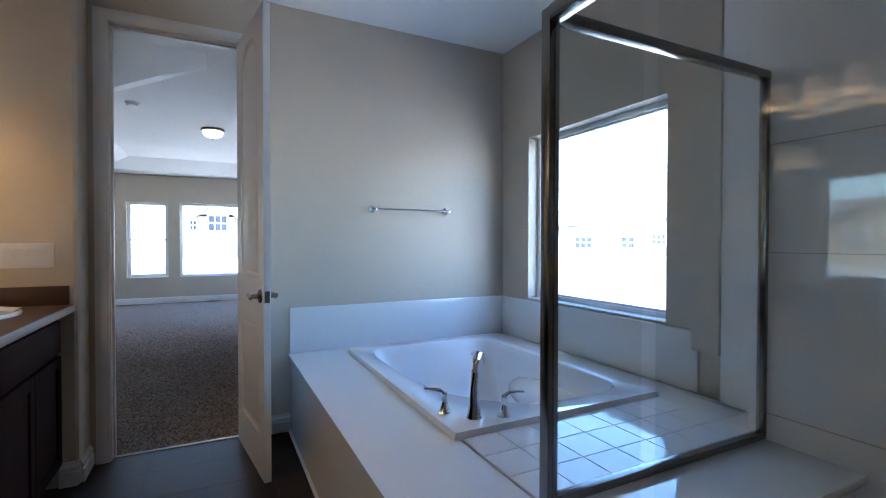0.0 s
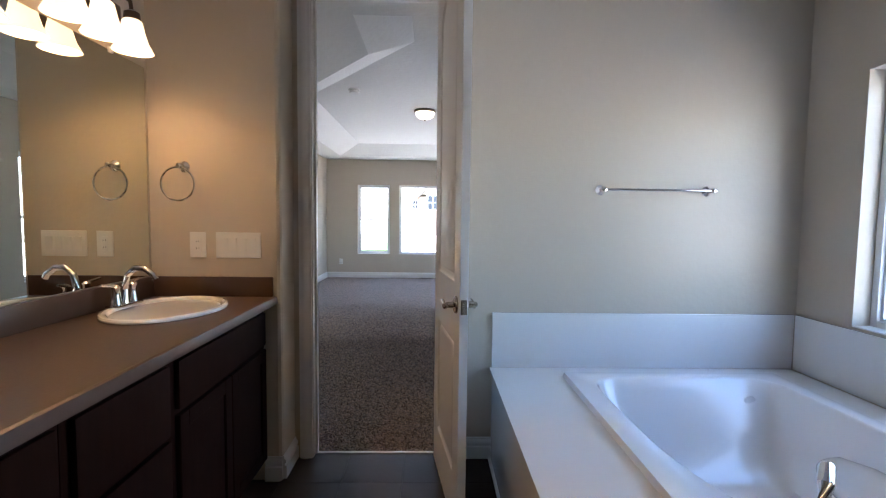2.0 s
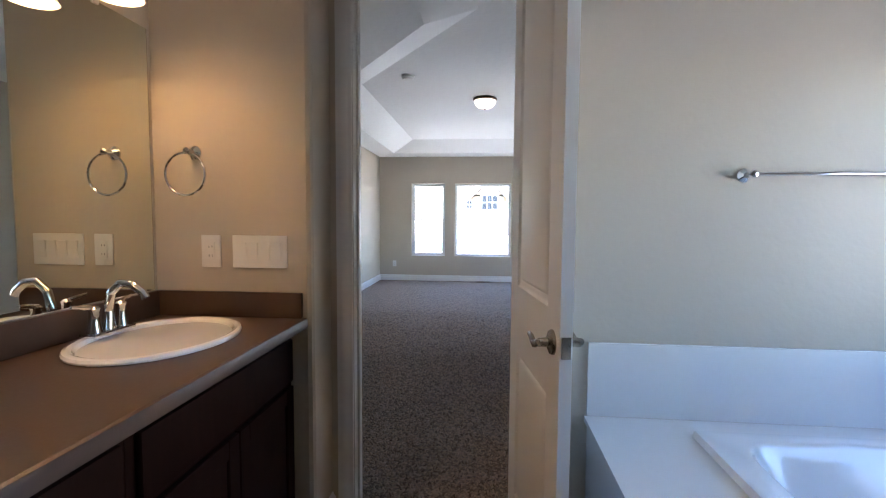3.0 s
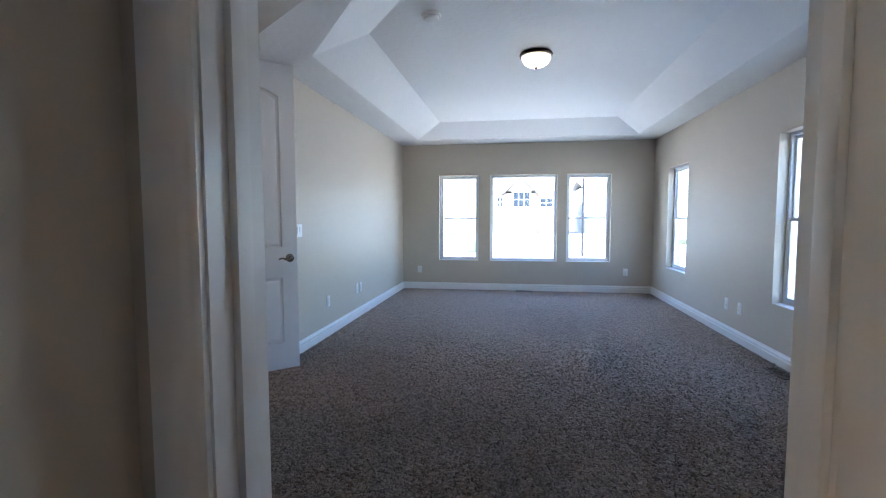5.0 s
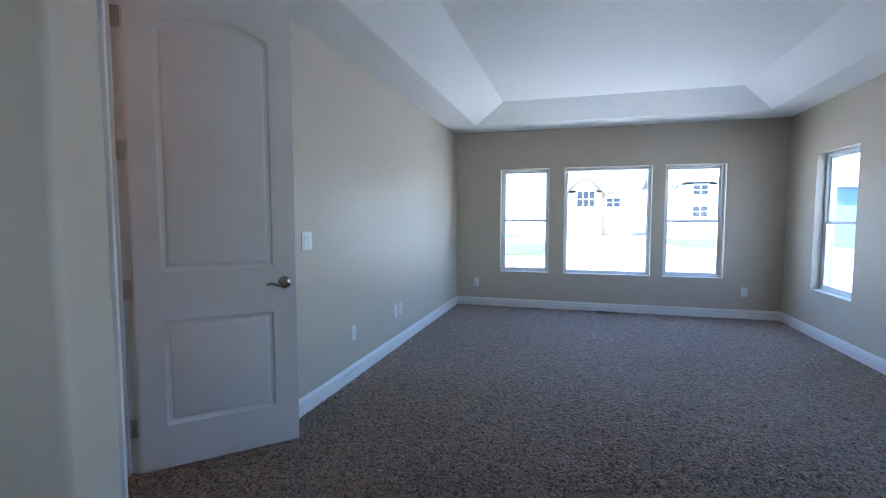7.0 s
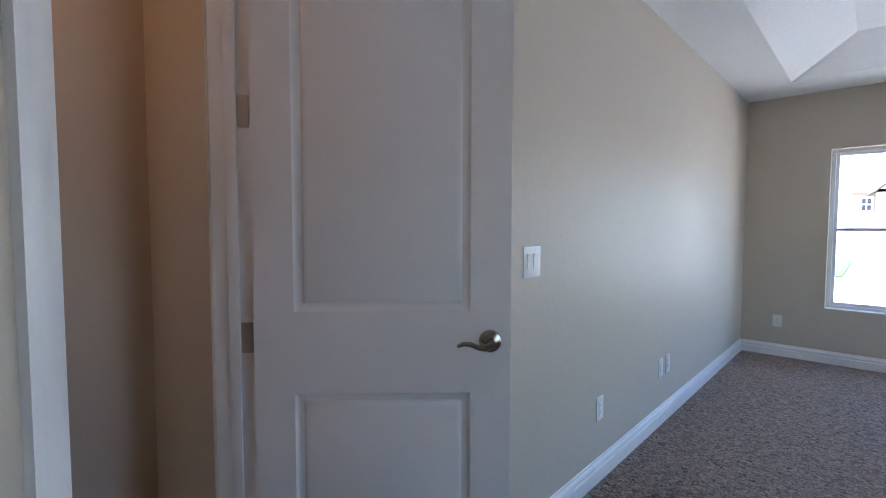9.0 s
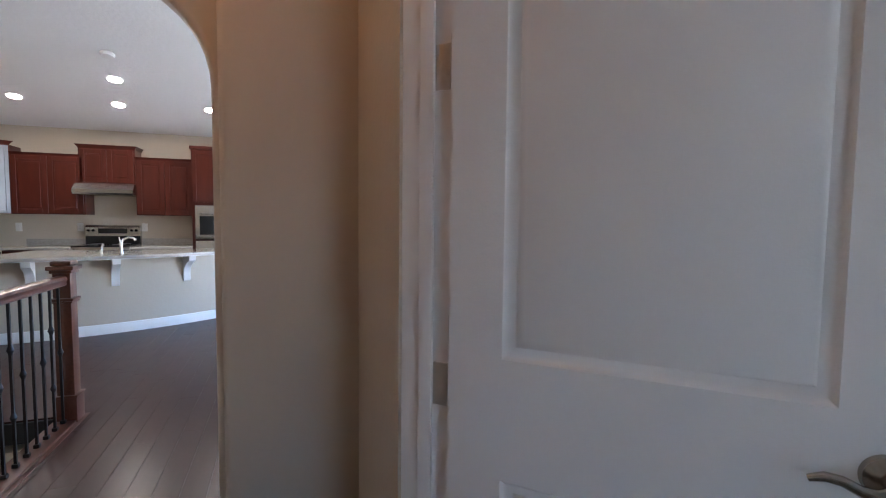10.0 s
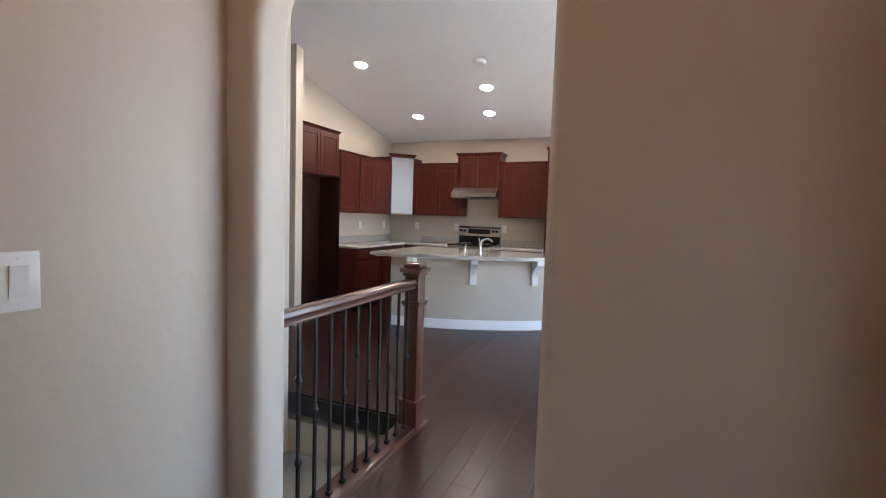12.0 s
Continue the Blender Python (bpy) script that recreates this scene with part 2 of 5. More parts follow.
def wall(name, axis, a0, a1, b0, b1, z0, z1, holes=(), mat=None, label="taupe painted wall"):
    """A wall along y (axis x: a is its thickness) or along x (axis y), with rectangular holes (b0, b1, z0, z1)."""
    bm = bmesh.new()
    bs = sorted({b0, b1, *[v for h in holes for v in h[:2]]})
    for p, q in zip(bs, bs[1:]):
        spans = [(z0, z1)]
        for h in holes:
            if h[0] <= p and q <= h[1]:
                nxt = []
                for s0, s1 in spans:
                    if h[2] > s0:
                        nxt.append((s0, min(h[2], s1)))
                    if h[3] < s1:
                        nxt.append((max(h[3], s0), s1))
                spans = nxt
        for s0, s1 in spans:
            if axis == "x":
                bx(bm, a0, a1, p, q, s0, s1)
            else:
                bx(bm, p, q, a0, a1, s0, s1)
    return structure(name, bm, mat or PAINT, label)


def run(name, profile, p0, p1, mat, label=""):
    """Sweeps a profile of (out, z) along the wall's foot from p0 to p1; out lies to the left of the way."""
    bm = bmesh.new()
    d = Vector((p1[0] - p0[0], p1[1] - p0[1], 0))
    n = Vector((-d.y, d.x, 0)).normalized()
    ends = [[bm.verts.new(Vector((p[0], p[1], 0)) + n * o + Vector((0, 0, z))) for o, z in profile] for p in (p0, p1)]
    k = len(profile)
    for i in range(k):
        bm.faces.new((ends[0][i], ends[0][(i + 1) % k], ends[1][(i + 1) % k], ends[1][i]))
    bm.faces.new(ends[0])
    bm.faces.new(ends[1][::-1])
    return structure(name, bm, mat, label)


BASE = [(0, 0), (0.018, 0), (0.018, 0.072), (0.008, 0.076), (0.008, 0.083), (0.015, 0.088), (0.015, 0.098), (0.009, 0.108), (0.005, 0.112), (0.005, 0.12), (0, 0.124)]


def baseboard(p0, p1):
    return run("baseboard", BASE, p0, p1, TRIM, "white painted moulded baseboard along the wall")


# ---- the house: floors, walls, ceilings ----
XE, YF, YN, XL = 2.20, 11.68, 4.03, -2.145
YD, YV = 3.91, 3.70
SOFFIT, BATHC, TRAYTOP = 2.606, 2.795, 2.80
SQ = math.sqrt(0.5)

structure("floor", box(-1.3, XE, -0.75, 3.962, -0.15, 0.0), DGROUT, "grout bed of the bathroom floor")
structure("floor_carpet", box(-2.75, XE + 0.1, 3.962, YF + 0.1, -0.15, 0.004), CARPET, "grey-brown cut-pile carpet")
structure("floor_hall", box(-12.0, -2.1, 4.86, 9.0, -0.15, -0.012), DARKHOLE, "subfloor under the hardwood")
structure("floor_kitchen", box(-12.0, -5.27, 0.0, 4.86, -0.15, -0.012), DARKHOLE, "subfloor under the hardwood")

# window holes: b0, b1, z0, z1
FW = [(-1.465, -0.754, 0.53, 2.056), (-0.55, 0.617, 0.53, 2.056), (0.774, 1.514, 0.53, 2.056)]
RW = [(10.14, 10.95, 0.527, 2.05), (6.86, 7.972, 0.527, 2.05)]
BW = (2.382, 3.567, 0.834, 2.040)
wall("wall_far", "y", YF, YF + 0.2, XL - 0.3, XE + 0.2, -0.15, 2.95, FW)
wall("wall_exterior", "x", XE, XE + 0.2, -0.75, YF, -0.15, 2.95, RW + [BW])
wall("wall_bath_door", "y", YD, YN, -0.555, XE, 0.0, 2.95, [(-0.475, 0.245, 0.0, 2.51)])
bm = bmesh.new()
prism(bm, [(-1.52, YN), (-1.52, YV), (-0.575, YV), (-0.561, YV + 0.006), (-0.555, YV + 0.02), (-0.555, YN)], "z", 0.0, 2.95)
structure("wall_vanity_end", bm, PAINT, "taupe painted wall beside the vanity")
wall("wall_mirror", "x", -1.32, -1.18, -0.75, YV, 0.0, 2.95)
wall("wall_bath_back", "y", -0.87, -0.75, -1.32, XE + 0.2, 0.0, 2.95)
wall("wall_left", "x", XL - 0.12, XL, 7.15, YF, 0.0, 2.95)
def slanted(name, s0, s1, z0, z1, t0=3.87, t1=4.07, mat=PAINT, label="taupe painted slanted wall"):
    """A block along the doorway wall: s runs along (x - y) / sqrt 2, t is x + y."""
    bm = bmesh.new()
    pts = [((t + s / SQ) / 2, (t - s / SQ) / 2) for s, t in ((s0, t0), (s1, t0), (s1, t1), (s0, t1))]
    prism(bm, pts, "z", z0, z1)
    return structure(name, bm, mat, label)


HS0, HS1, TD, TH = -6.465, -5.688, 4.07, 3.87
bm = bmesh.new()
corner = [(-1.45 + 0.05 * math.cos(radians(a)), 5.465 + 0.05 * math.sin(radians(a))) for a in range(0, 51, 5)]
prism(bm, [(-1.52, YN), (-1.40, YN), *corner, ((TD + HS1 / SQ) / 2, (TD - HS1 / SQ) / 2), ((TH + HS1 / SQ) / 2, (TH - HS1 / SQ) / 2), (-1.52, 5.30)], "z", 0.0, 2.95)
structure("wall_closet", bm, PAINT, "taupe painted wall with a rounded corner")
slanted("wall_slanted_head", HS0, HS1, 2.602, 2.95)
bm = bmesh.new()
prism(bm, [(-2.551, 6.621), (-2.651, 6.521), (-2.68, 6.55), (-2.68, 6.70), (-2.265, 7.25), (XL, 7.15), (XL, 7.13)], "z", 0.0, 2.95)
structure("wall_behind_door", bm, PAINT, "taupe painted slanted wall behind the open door")
# little hall: side walls, arch wall
wall("wall_hall_north", "y", 6.50, 6.62, -3.265, -2.64, 0.0, 2.95)
bm = bmesh.new()
nose = [(-3.292 + 0.022 * math.cos(radians(a)), 6.068 + 0.022 * math.sin(radians(a))) for a in range(-90, 1, 15)]
prism(bm, [(-3.64, 6.046), *nose, (-3.265, 6.50), (-3.265, 6.62), (-3.64, 6.62)], "z", 0.0, 2.95)
structure("wall_pier", bm, PAINT, "taupe painted wall pier with a rounded corner beside the arch")
wall("wall_hall_south", "y", 4.88, 5.00, -3.79, -1.52, 0.0, 2.95)
wall("wall_hall_east", "x", -1.64, -1.52, 5.0, 5.35, 0.0, 2.95)
AY0, AY1, ASP = 5.113, 5.976, 1.86
bm = bmesh.new()
half, mid = (AY1 - AY0) / 2, (AY0 + AY1) / 2
rim = [(AY0, 0.0)] + [(mid - half * math.cos(radians(a)), ASP + half * math.sin(radians(a))) for a in range(0, 181, 9)] + [(AY1, 0.0)]
prism(bm, [(5.0, 0.0), *rim, (6.62, 0.0), (6.62, 2.95), (5.0, 2.95)], "x", -3.79, -3.64)
rim_e = [e for e in bm.edges if all(any(abs(v.co.y - p[0]) < 1e-4 and abs(v.co.z - p[1]) < 1e-4 for p in rim) for v in e.verts) and abs(e.verts[0].co.x - e.verts[1].co.x) < 1e-5]
bmesh.ops.bevel(bm, geom=rim_e, offset=0.034, segments=8, affect="EDGES", profile=0.5)
arch_wall = structure("wall_arch", bm, PAINT, "taupe painted wall with an arched opening")
for p in arch_wall.data.polygons:
    p.use_smooth = len(p.vertices) == 4

# ceilings
structure("ceiling_bath", box(-1.32, XE + 0.2, -0.87, 3.95, BATHC, 2.95), CEIL, "white textured ceiling")
structure("ceiling_hall", prism(bmesh.new(), [(-3.78, 4.9), (-1.56, 4.9), (-1.56, 5.42), (-2.68, 6.56), (-2.68, 6.6), (-3.78, 6.6)], "z", SOFFIT, 2.95), CEIL, "white textured ceiling")


from mathutils.geometry import tessellate_polygon


def tray_ceiling():
    """Flat soffit with two raised trays that have sloping sides."""
    bm = bmesh.new()
    main_lo = [(-1.73, 11.12), (-1.73, 7.02), (-0.33, 5.15), (-0.33, 4.45), (1.80, 4.45), (1.80, 11.12)]
    main_hi = [(-1.29, 10.70), (-1.29, 7.14), (0.02, 5.39), (0.02, 4.85), (1.38, 4.85), (1.38, 10.70)]
    door_lo = [(-0.78, 4.35), (-0.78, 5.12), (-1.25, 6.02), (-2.03, 6.63), (-2.18, 6.42), (-1.17, 5.42), (-1.17, 4.35)]
    door_hi = [(-0.90, 4.47), (-0.90, 5.08), (-1.33, 5.88), (-2.00, 6.44), (-2.06, 6.36), (-1.07, 5.40), (-1.07, 4.47)]
    outer = [(-1.45, 4.0), (XE + 0.05, 4.0), (XE + 0.05, YF + 0.05), (XL - 0.05, YF + 0.05), (XL - 0.05, 7.2), (-2.66, 6.62), (-2.08, 5.97), (-1.45, 5.40)]
    loops = [[Vector((x, y, SOFFIT)) for x, y in loop] for loop in (outer, main_lo, door_lo)]
    flat = [bm.verts.new(p) for loop in loops for p in loop]
    for tri in tessellate_polygon(loops):
        bm.faces.new([flat[i] for i in tri])
    for lo, hi, top in ((main_lo, main_hi, TRAYTOP), (door_lo, door_hi, 2.70)):
        a = [bm.verts.new((x, y, SOFFIT)) for x, y in lo]
        b = [bm.verts.new((x, y, top)) for x, y in hi]
        for i in range(len(a)):
            j = (i + 1) % len(a)
            bm.faces.new((a[i], a[j], b[j], b[i]))
        bm.faces.new(b)
    bx(bm, -2.9, XE + 0.2, 3.95, YF + 0.2, 2.95, 3.05)
    bx(bm, -2.9, XE + 0.2, 3.95, 4.03, SOFFIT, 2.95)
    me = bpy.data.meshes.new("mesh")
    bm.to_mesh(me)
    bm.free()
    me.materials.append(CEIL)
    return tagged(new("ceiling_bedroom", me), "white textured tray ceiling with sloping sides", "", "", "structure")


tray_ceiling()

# great room and kitchen shell
KX, KY = -9.91, 2.055
wall("wall_kitchen_back", "x", KX - 0.12, KX, 0.0, 9.0, 0.0, 4.3)
wall("wall_kitchen_left", "y", KY - 0.12, KY, KX, -7.03, 0.0, 4.3)
wall("wall_fridge_end", "x", -7.03, -6.91, 0.6, 2.47, 0.0, 4.3)
wall("wall_stair_far", "y", 3.70, 3.82, -5.27, -3.79, -2.6, 4.3)
wall("wall_stair_side", "x", -5.39, -5.27, 3.82, 4.84, -2.6, -0.2)
wall("wall_great_south", "y", -0.12, 0.0, KX, -3.79, 0.0, 4.3)
wall("wall_great_east", "x", -3.79, -3.67, 0.0, 5.0, -2.6, 4.3)
wall("wall_great_east_2", "x", -3.79, -3.67, 6.62, 9.0, 0.0, 4.3)
wall("wall_great_over_arch", "x", -3.79, -3.67, 5.0, 6.62, 2.95, 4.3)
GREATW = [(-9.5, -6.9, 0.2, 2.62), (-6.6, -4.0, 0.05, 2.8)]
wall("wall_great_north", "y", 9.0, 9.12, KX, -3.73, 0.0, 4.3, GREATW)
structure("floor_stair", box(-5.27, -3.79, 3.82, 4.86, -2.75, -2.6), CARPET, "carpet at the foot of the stairs")


def vault(x):
    return 3.17 + 0.215 * (x + 7.45)


bm = bmesh.new()
prism(bm, [(KX - 0.1, vault(KX - 0.1)), (-3.73, vault(-3.73)), (-3.73, vault(-3.73) + 0.2), (KX - 0.1, vault(KX - 0.1) + 0.2)], "y", -0.12, 9.12)
structure("ceiling_kitchen", bm, CEIL, "white textured vaulted ceiling")

# ---- baseboards ----
for p0, p1 in [((XE, YF), (XL, YF)), ((XL, YF), (XL, 7.15)), ((XE, YN), (XE, YF)), ((-1.40, YN), (-0.56, YN)),
               ((-1.40, 5.46), (-1.40, YN)), ((0.33, YN), (XE, YN)),
               ((-0.555, YD), (-0.555, YV)), ((-0.555, YV), (-0.64, YV)), ((0.52, YD), (0.325, YD)),
               ((-3.64, 5.075), (-3.64, 5.0)), ((-3.64, 5.0), (-1.64, 5.0)),
               ((-6.91, 2.47), (-6.91, 0.6)), ((-7.03, 2.47), (-6.91, 2.47))]:
    baseboard(p0, p1)


# ---- windows ----
def window(name, at, width, height, hung, label):
    """A vinyl window; local x along its width, y outward, z up from the opening's lower corner."""
    w = tagged(new(name), label, "window", "", "structure")
    f = bmesh.new()
    d0, d1, t = 0.085, 0.15, 0.034
    bx(f, 0, t, d0, d1, 0, height, 0.004)
    bx(f, width - t, width, d0, d1, 0, height, 0.004)
    bx(f, t, width - t, d0, d1, 0, t, 0.004)
    bx(f, t, width - t, d0, d1, height - t, height, 0.004)
    part("window_frame", f, VINYL, w)
    s = box(0.0, width, 0.0, 0.085, -0.006, 0.006, 0.004)
    part("window_sill", s, TRIM, w)
    spans = [(t, height / 2 + 0.012, 0.105), (height / 2 - 0.012, height - t, 0.125)] if hung else [(t, height - t, 0.115)]
    for z0, z1, y in spans:
        b = 0.028 if hung else 0.014
        fr = bmesh.new()
        bx(fr, t, t + b, y - 0.014, y + 0.014, z0, z1, 0.003)
        bx(fr, width - t - b, width - t, y - 0.014, y + 0.014, z0, z1, 0.003)
        bx(fr, t + b, width - t - b, y - 0.014, y + 0.014, z0, z0 + b, 0.003)
        bx(fr, t + b, width - t - b, y - 0.014, y + 0.014, z1 - b, z1, 0.003)
        sash = part("sash", fr, VINYL, w)
        pane = part("pane", box(t + b, width - t - b, y - 0.002, y + 0.002, z0 + b, z1 - b), PANE, sash)
        pane.visible_shadow = False
    w.matrix_world = at
    return w


for k, (b0, b1, z0, z1) in enumerate(FW):
    window("window_%d" % (k + 1), pose(b0, YF, z0), b1 - b0, z1 - z0, k != 1,
           "white vinyl single-hung window" if k != 1 else "large fixed white vinyl picture window")
for k, (b0, b1, z0, z1) in enumerate(RW):
    window("window_%d" % (k + 4), pose(XE, b1, z0, 0, 0, -90), b1 - b0, z1 - z0, True, "white vinyl single-hung window in a deep reveal")
window("window_6", pose(XE, BW[1], BW[2], 0, 0, -90), BW[1] - BW[0], BW[3] - BW[2], False, "square white vinyl window above the bathtub")
for k, (b0, b1, z0, z1) in enumerate(GREATW):
    window("window_%d" % (k + 7), pose(b0, 9.0, z0), b1 - b0, z1 - z0, False, "large white vinyl window of the great room")


# ---- doors ----
def panel_loop(x0, x1, z0, z1, rise, d):
    """A panel's outline, inset by d; the top is arched by rise."""
    pts = [(x0 + d, z0 + d), (x1 - d, z0 + d)]
    n = 12 if rise else 1
    for k in range(n + 1):
        u = 1 - 2 * k / n
        pts.append(((x0 + x1) / 2 + u * ((x1 - x0) / 2 - d), z1 - d + rise * (1 - u * u)))
    return pts


def door_leaf(width, height, panels, thick=0.035):
    """A moulded two-panel leaf; x from the hinge, y through the thickness, z up."""
    bm = bmesh.new()
    rims = {}
    for side in (-1, 1):
        y = side * thick / 2
        rect = [bm.verts.new((x, y, z)) for x, z in ((0, 0), (width, 0), (width, height), (0, height))]
        edges = [bm.edges.new((rect[i], rect[(i + 1) % 4])) for i in range(4)]
        rims[side] = rect
        for x0, x1, z0, z1, rise in panels:
            last = None
            for d, depth in ((0.0, 0.0), (0.003, 0.005), (0.012, 0.011), (0.026, 0.012), (0.033, 0.006), (0.046, 0.002)):
                loop = [bm.verts.new((px, y - side * depth, pz)) for px, pz in panel_loop(x0, x1, z0, z1, rise, d)]
                n = len(loop)
                if last is None:
                    edges += [bm.edges.new((loop[i], loop[(i + 1) % n])) for i in range(n)]
                else:
                    for i in range(n):
                        bm.faces.new((last[i], last[(i + 1) % n], loop[(i + 1) % n], loop[i]))
                last = loop
            bm.faces.new(last)
        bmesh.ops.triangle_fill(bm, edges=edges, use_beauty=True, normal=(0, side, 0))
    for i in range(4):
        a, b = rims[-1], rims[1]
        bm.faces.new((a[i], a[(i + 1) % 4], b[(i + 1) % 4], b[i]))
    return bm


def lever(parent, x, z, thick, toward):
    """Lever handles on both faces, with latch plate."""
    for side in (-1, 1):
        y = side * thick / 2
        rose = bmesh.new()
        lathe(rose, [(0.036, 0.0), (0.036, 0.004), (0.033, 0.009), (0.024, 0.013), (0.014, 0.016), (0.012, 0.04)], seg=24)
        bmesh.ops.transform(rose, matrix=Matrix.Translation((x, y, z)) @ Matrix.Rotation(radians(-90 * side), 4, "X"), verts=rose.verts[:])
        h = part("handle", rose, NICKEL, parent, "brushed nickel lever handle")
        bar = bmesh.new()
        yy = y + side * 0.045
        tube(bar, [(x - toward * 0.010, yy - side * 0.004, z + 0.004), (x + toward * 0.006, yy, z - 0.004), (x + toward * 0.024, yy, z - 0.012), (x + toward * 0.044, yy, z - 0.009), (x + toward * 0.066, yy, z + 0.001), (x + toward * 0.088, yy, z + 0.003), (x + toward * 0.106, yy - side * 0.005, z - 0.006)], [0.010, 0.0115, 0.010, 0.0085, 0.008, 0.0075, 0.0055], 12)
        part("lever", bar, NICKEL, h)


def door(name, at, width, height, panels, label, hinges, handle_z):
    d = tagged(new(name), label, "door", "", "structure")
    part("leaf", door_leaf(width, height, panels), DOORW, d)
    lever(d, width - 0.065, handle_z, 0.035, -1)
    part("latch_plate", box(width - 0.001, width + 0.0015, -0.013, 0.013, handle_z - 0.03, handle_z + 0.03, 0.0005), NICKEL, d)
    for hz in hinges:
        h = bmesh.new()
        tube(h, [(-0.004, 0.022, hz - 0.05), (-0.004, 0.022, hz + 0.05)], 0.0065, 10)
        bx(h, -0.0035, -0.001, -0.012, 0.02, hz - 0.05, hz + 0.05)
        part("hinge", h, SATIN, d, "satin nickel hinge")
    d.matrix_world = at
    return d


def casing(name, at, width, height, depth, hinges=()):
    """Jambs, head, stops and casings on both faces; x across the opening, y through the wall (0 to depth)."""
    w = tagged(new(name), "white painted door casing and jamb", "door casing", "", "structure")
    j = bmesh.new()
    t = 0.02
    bx(j, -t, 0, 0, depth, 0, height)
    part("jamb", j, TRIM, w)
    part("jamb", box(width, width + t, 0, depth, 0, height), TRIM, w)
    part("head_jamb", box(-t, width + t, 0, depth, height, height + t), TRIM, w)
    part("strike_plate", box(-0.001, 0.0015, 0.045 if not hinges else 0.006, 0.073 if not hinges else 0.034, 0.925, 0.985, 0.0005), NICKEL, w, "brushed nickel strike plate")
    for hz in hinges:
        part("hinge_plate", box(width - 0.003, width + 0.001, 0.020, 0.056, hz, hz + 0.098, 0.001), SATIN, w, "satin nickel hinge leaf")
    sp = bmesh.new()
    s0 = 0.075 if hinges else depth * 0.5
    bx(sp, 0, 0.011, s0 - 0.017, s0 + 0.017, 0, height, 0.003)
    bx(sp, width - 0.011, width, s0 - 0.017, s0 + 0.017, 0, height, 0.003)
    bx(sp, 0.011, width - 0.011, s0 - 0.017, s0 + 0.017, height - 0.011, height, 0.003)
    part("door_stop", sp, TRIM, w)
    prof = [(0.0, 0.0), (0.0, 0.009), (0.008, 0.013), (0.02, 0.013), (0.026, 0.017), (0.05, 0.018), (0.06, 0.014), (0.066, 0.014), (0.068, 0.0)]
    for y, sg in ((0.0, -1), (depth, 1)):
        for x, dx in ((-0.004, -1), (width + 0.004, 1)):
            c = bmesh.new()
            prism(c, [(x + dx * a, y + sg * b) for a, b in prof], "z", 0, height + 0.004 + 0.068)
            for v in c.verts:
                if v.co.z > 1:
                    v.co.z = height + 0.004 + abs(v.co.x - x)
            part("casing", c, TRIM, w)
        c = bmesh.new()
        prism(c, [(y + sg * b, height + 0.004 + a) for a, b in prof], "x", 0, 1)
        for v in c.verts:
            off = v.co.z - (height + 0.004)
            v.co.x = -0.004 - off if v.co.x < 0.5 else width + 0.004 + off
        part("head_casing", c, TRIM, w)
    w.matrix_world = at
    return w


casing("door_casing_bath", pose(-0.455, YD, 0), 0.68, 2.49, YN - YD)
door("door_1", pose(0.222, 3.915, 0.012, 0, 0, -82), 0.665, 2.47, [(0.12, 0.545, 0.22, 0.80, 0), (0.12, 0.545, 1.05, 2.28, 0.1)],
     "white moulded two-panel door standing open", (0.25, 1.2, 2.2), 0.96)
sq = ((TD + HS1 / SQ) / 2, (TD - HS1 / SQ) / 2)
casing("door_casing_hall", pose(sq[0], sq[1], 0, 0, 0, 135), HS1 - HS0, 2.582, (TD - TH) * SQ, (0.20, 0.93, 1.633, 2.28))
door("door_2", pose(-2.538, 6.596, 0.012, 0, 0, 45.5), 0.80, 2.566, [(0.122, 0.672, 0.23, 0.79, 0), (0.122, 0.672, 1.05, 2.30, 0.075)],
     "white moulded arch-top two-panel door standing wide open", (0.25, 1.08, 1.68, 2.3), 0.955)


# ---- bathroom: tub, shower ----
def rounded(pts, steps=3):
    """Corner-cut an outline into a smooth one."""
    for _ in range(steps):
        out = []
        for i, p in enumerate(pts):
            q = pts[(i + 1) % len(pts)]
            out += [(0.75 * p[0] + 0.25 * q[0], 0.75 * p[1] + 0.25 * q[1]), (0.25 * p[0] + 0.75 * q[0], 0.25 * p[1] + 0.75 * q[1])]
        pts = out
    return pts


DECK = 0.52
TX0, TX1, TY0, TY1 = 0.865, 1.97, 2.235, 3.75


def holed_slab(outer, inner, z0, z1, bm=None):
    """A slab with a hole: top, outer sides and the hole's sides."""
    bm = bm or bmesh.new()
    rings = []
    for z in (z0, z1):
        o = [bm.verts.new((x, y, z)) for x, y in outer]
        i = [bm.verts.new((x, y, z)) for x, y in inner]
        rings.append((o, i))
        es = [bm.edges.new((r[k], r[(k + 1) % len(r)])) for r in (o, i) for k in range(len(r))]
        bmesh.ops.triangle_fill(bm, edges=es, use_beauty=True, normal=(0, 0, 1))
    for a, b in zip(rings[0], rings[1]):
        for k in range(len(a)):
            bm.faces.new((a[k], a[(k + 1) % len(a)], b[(k + 1) % len(a)], b[k]))
    return bm


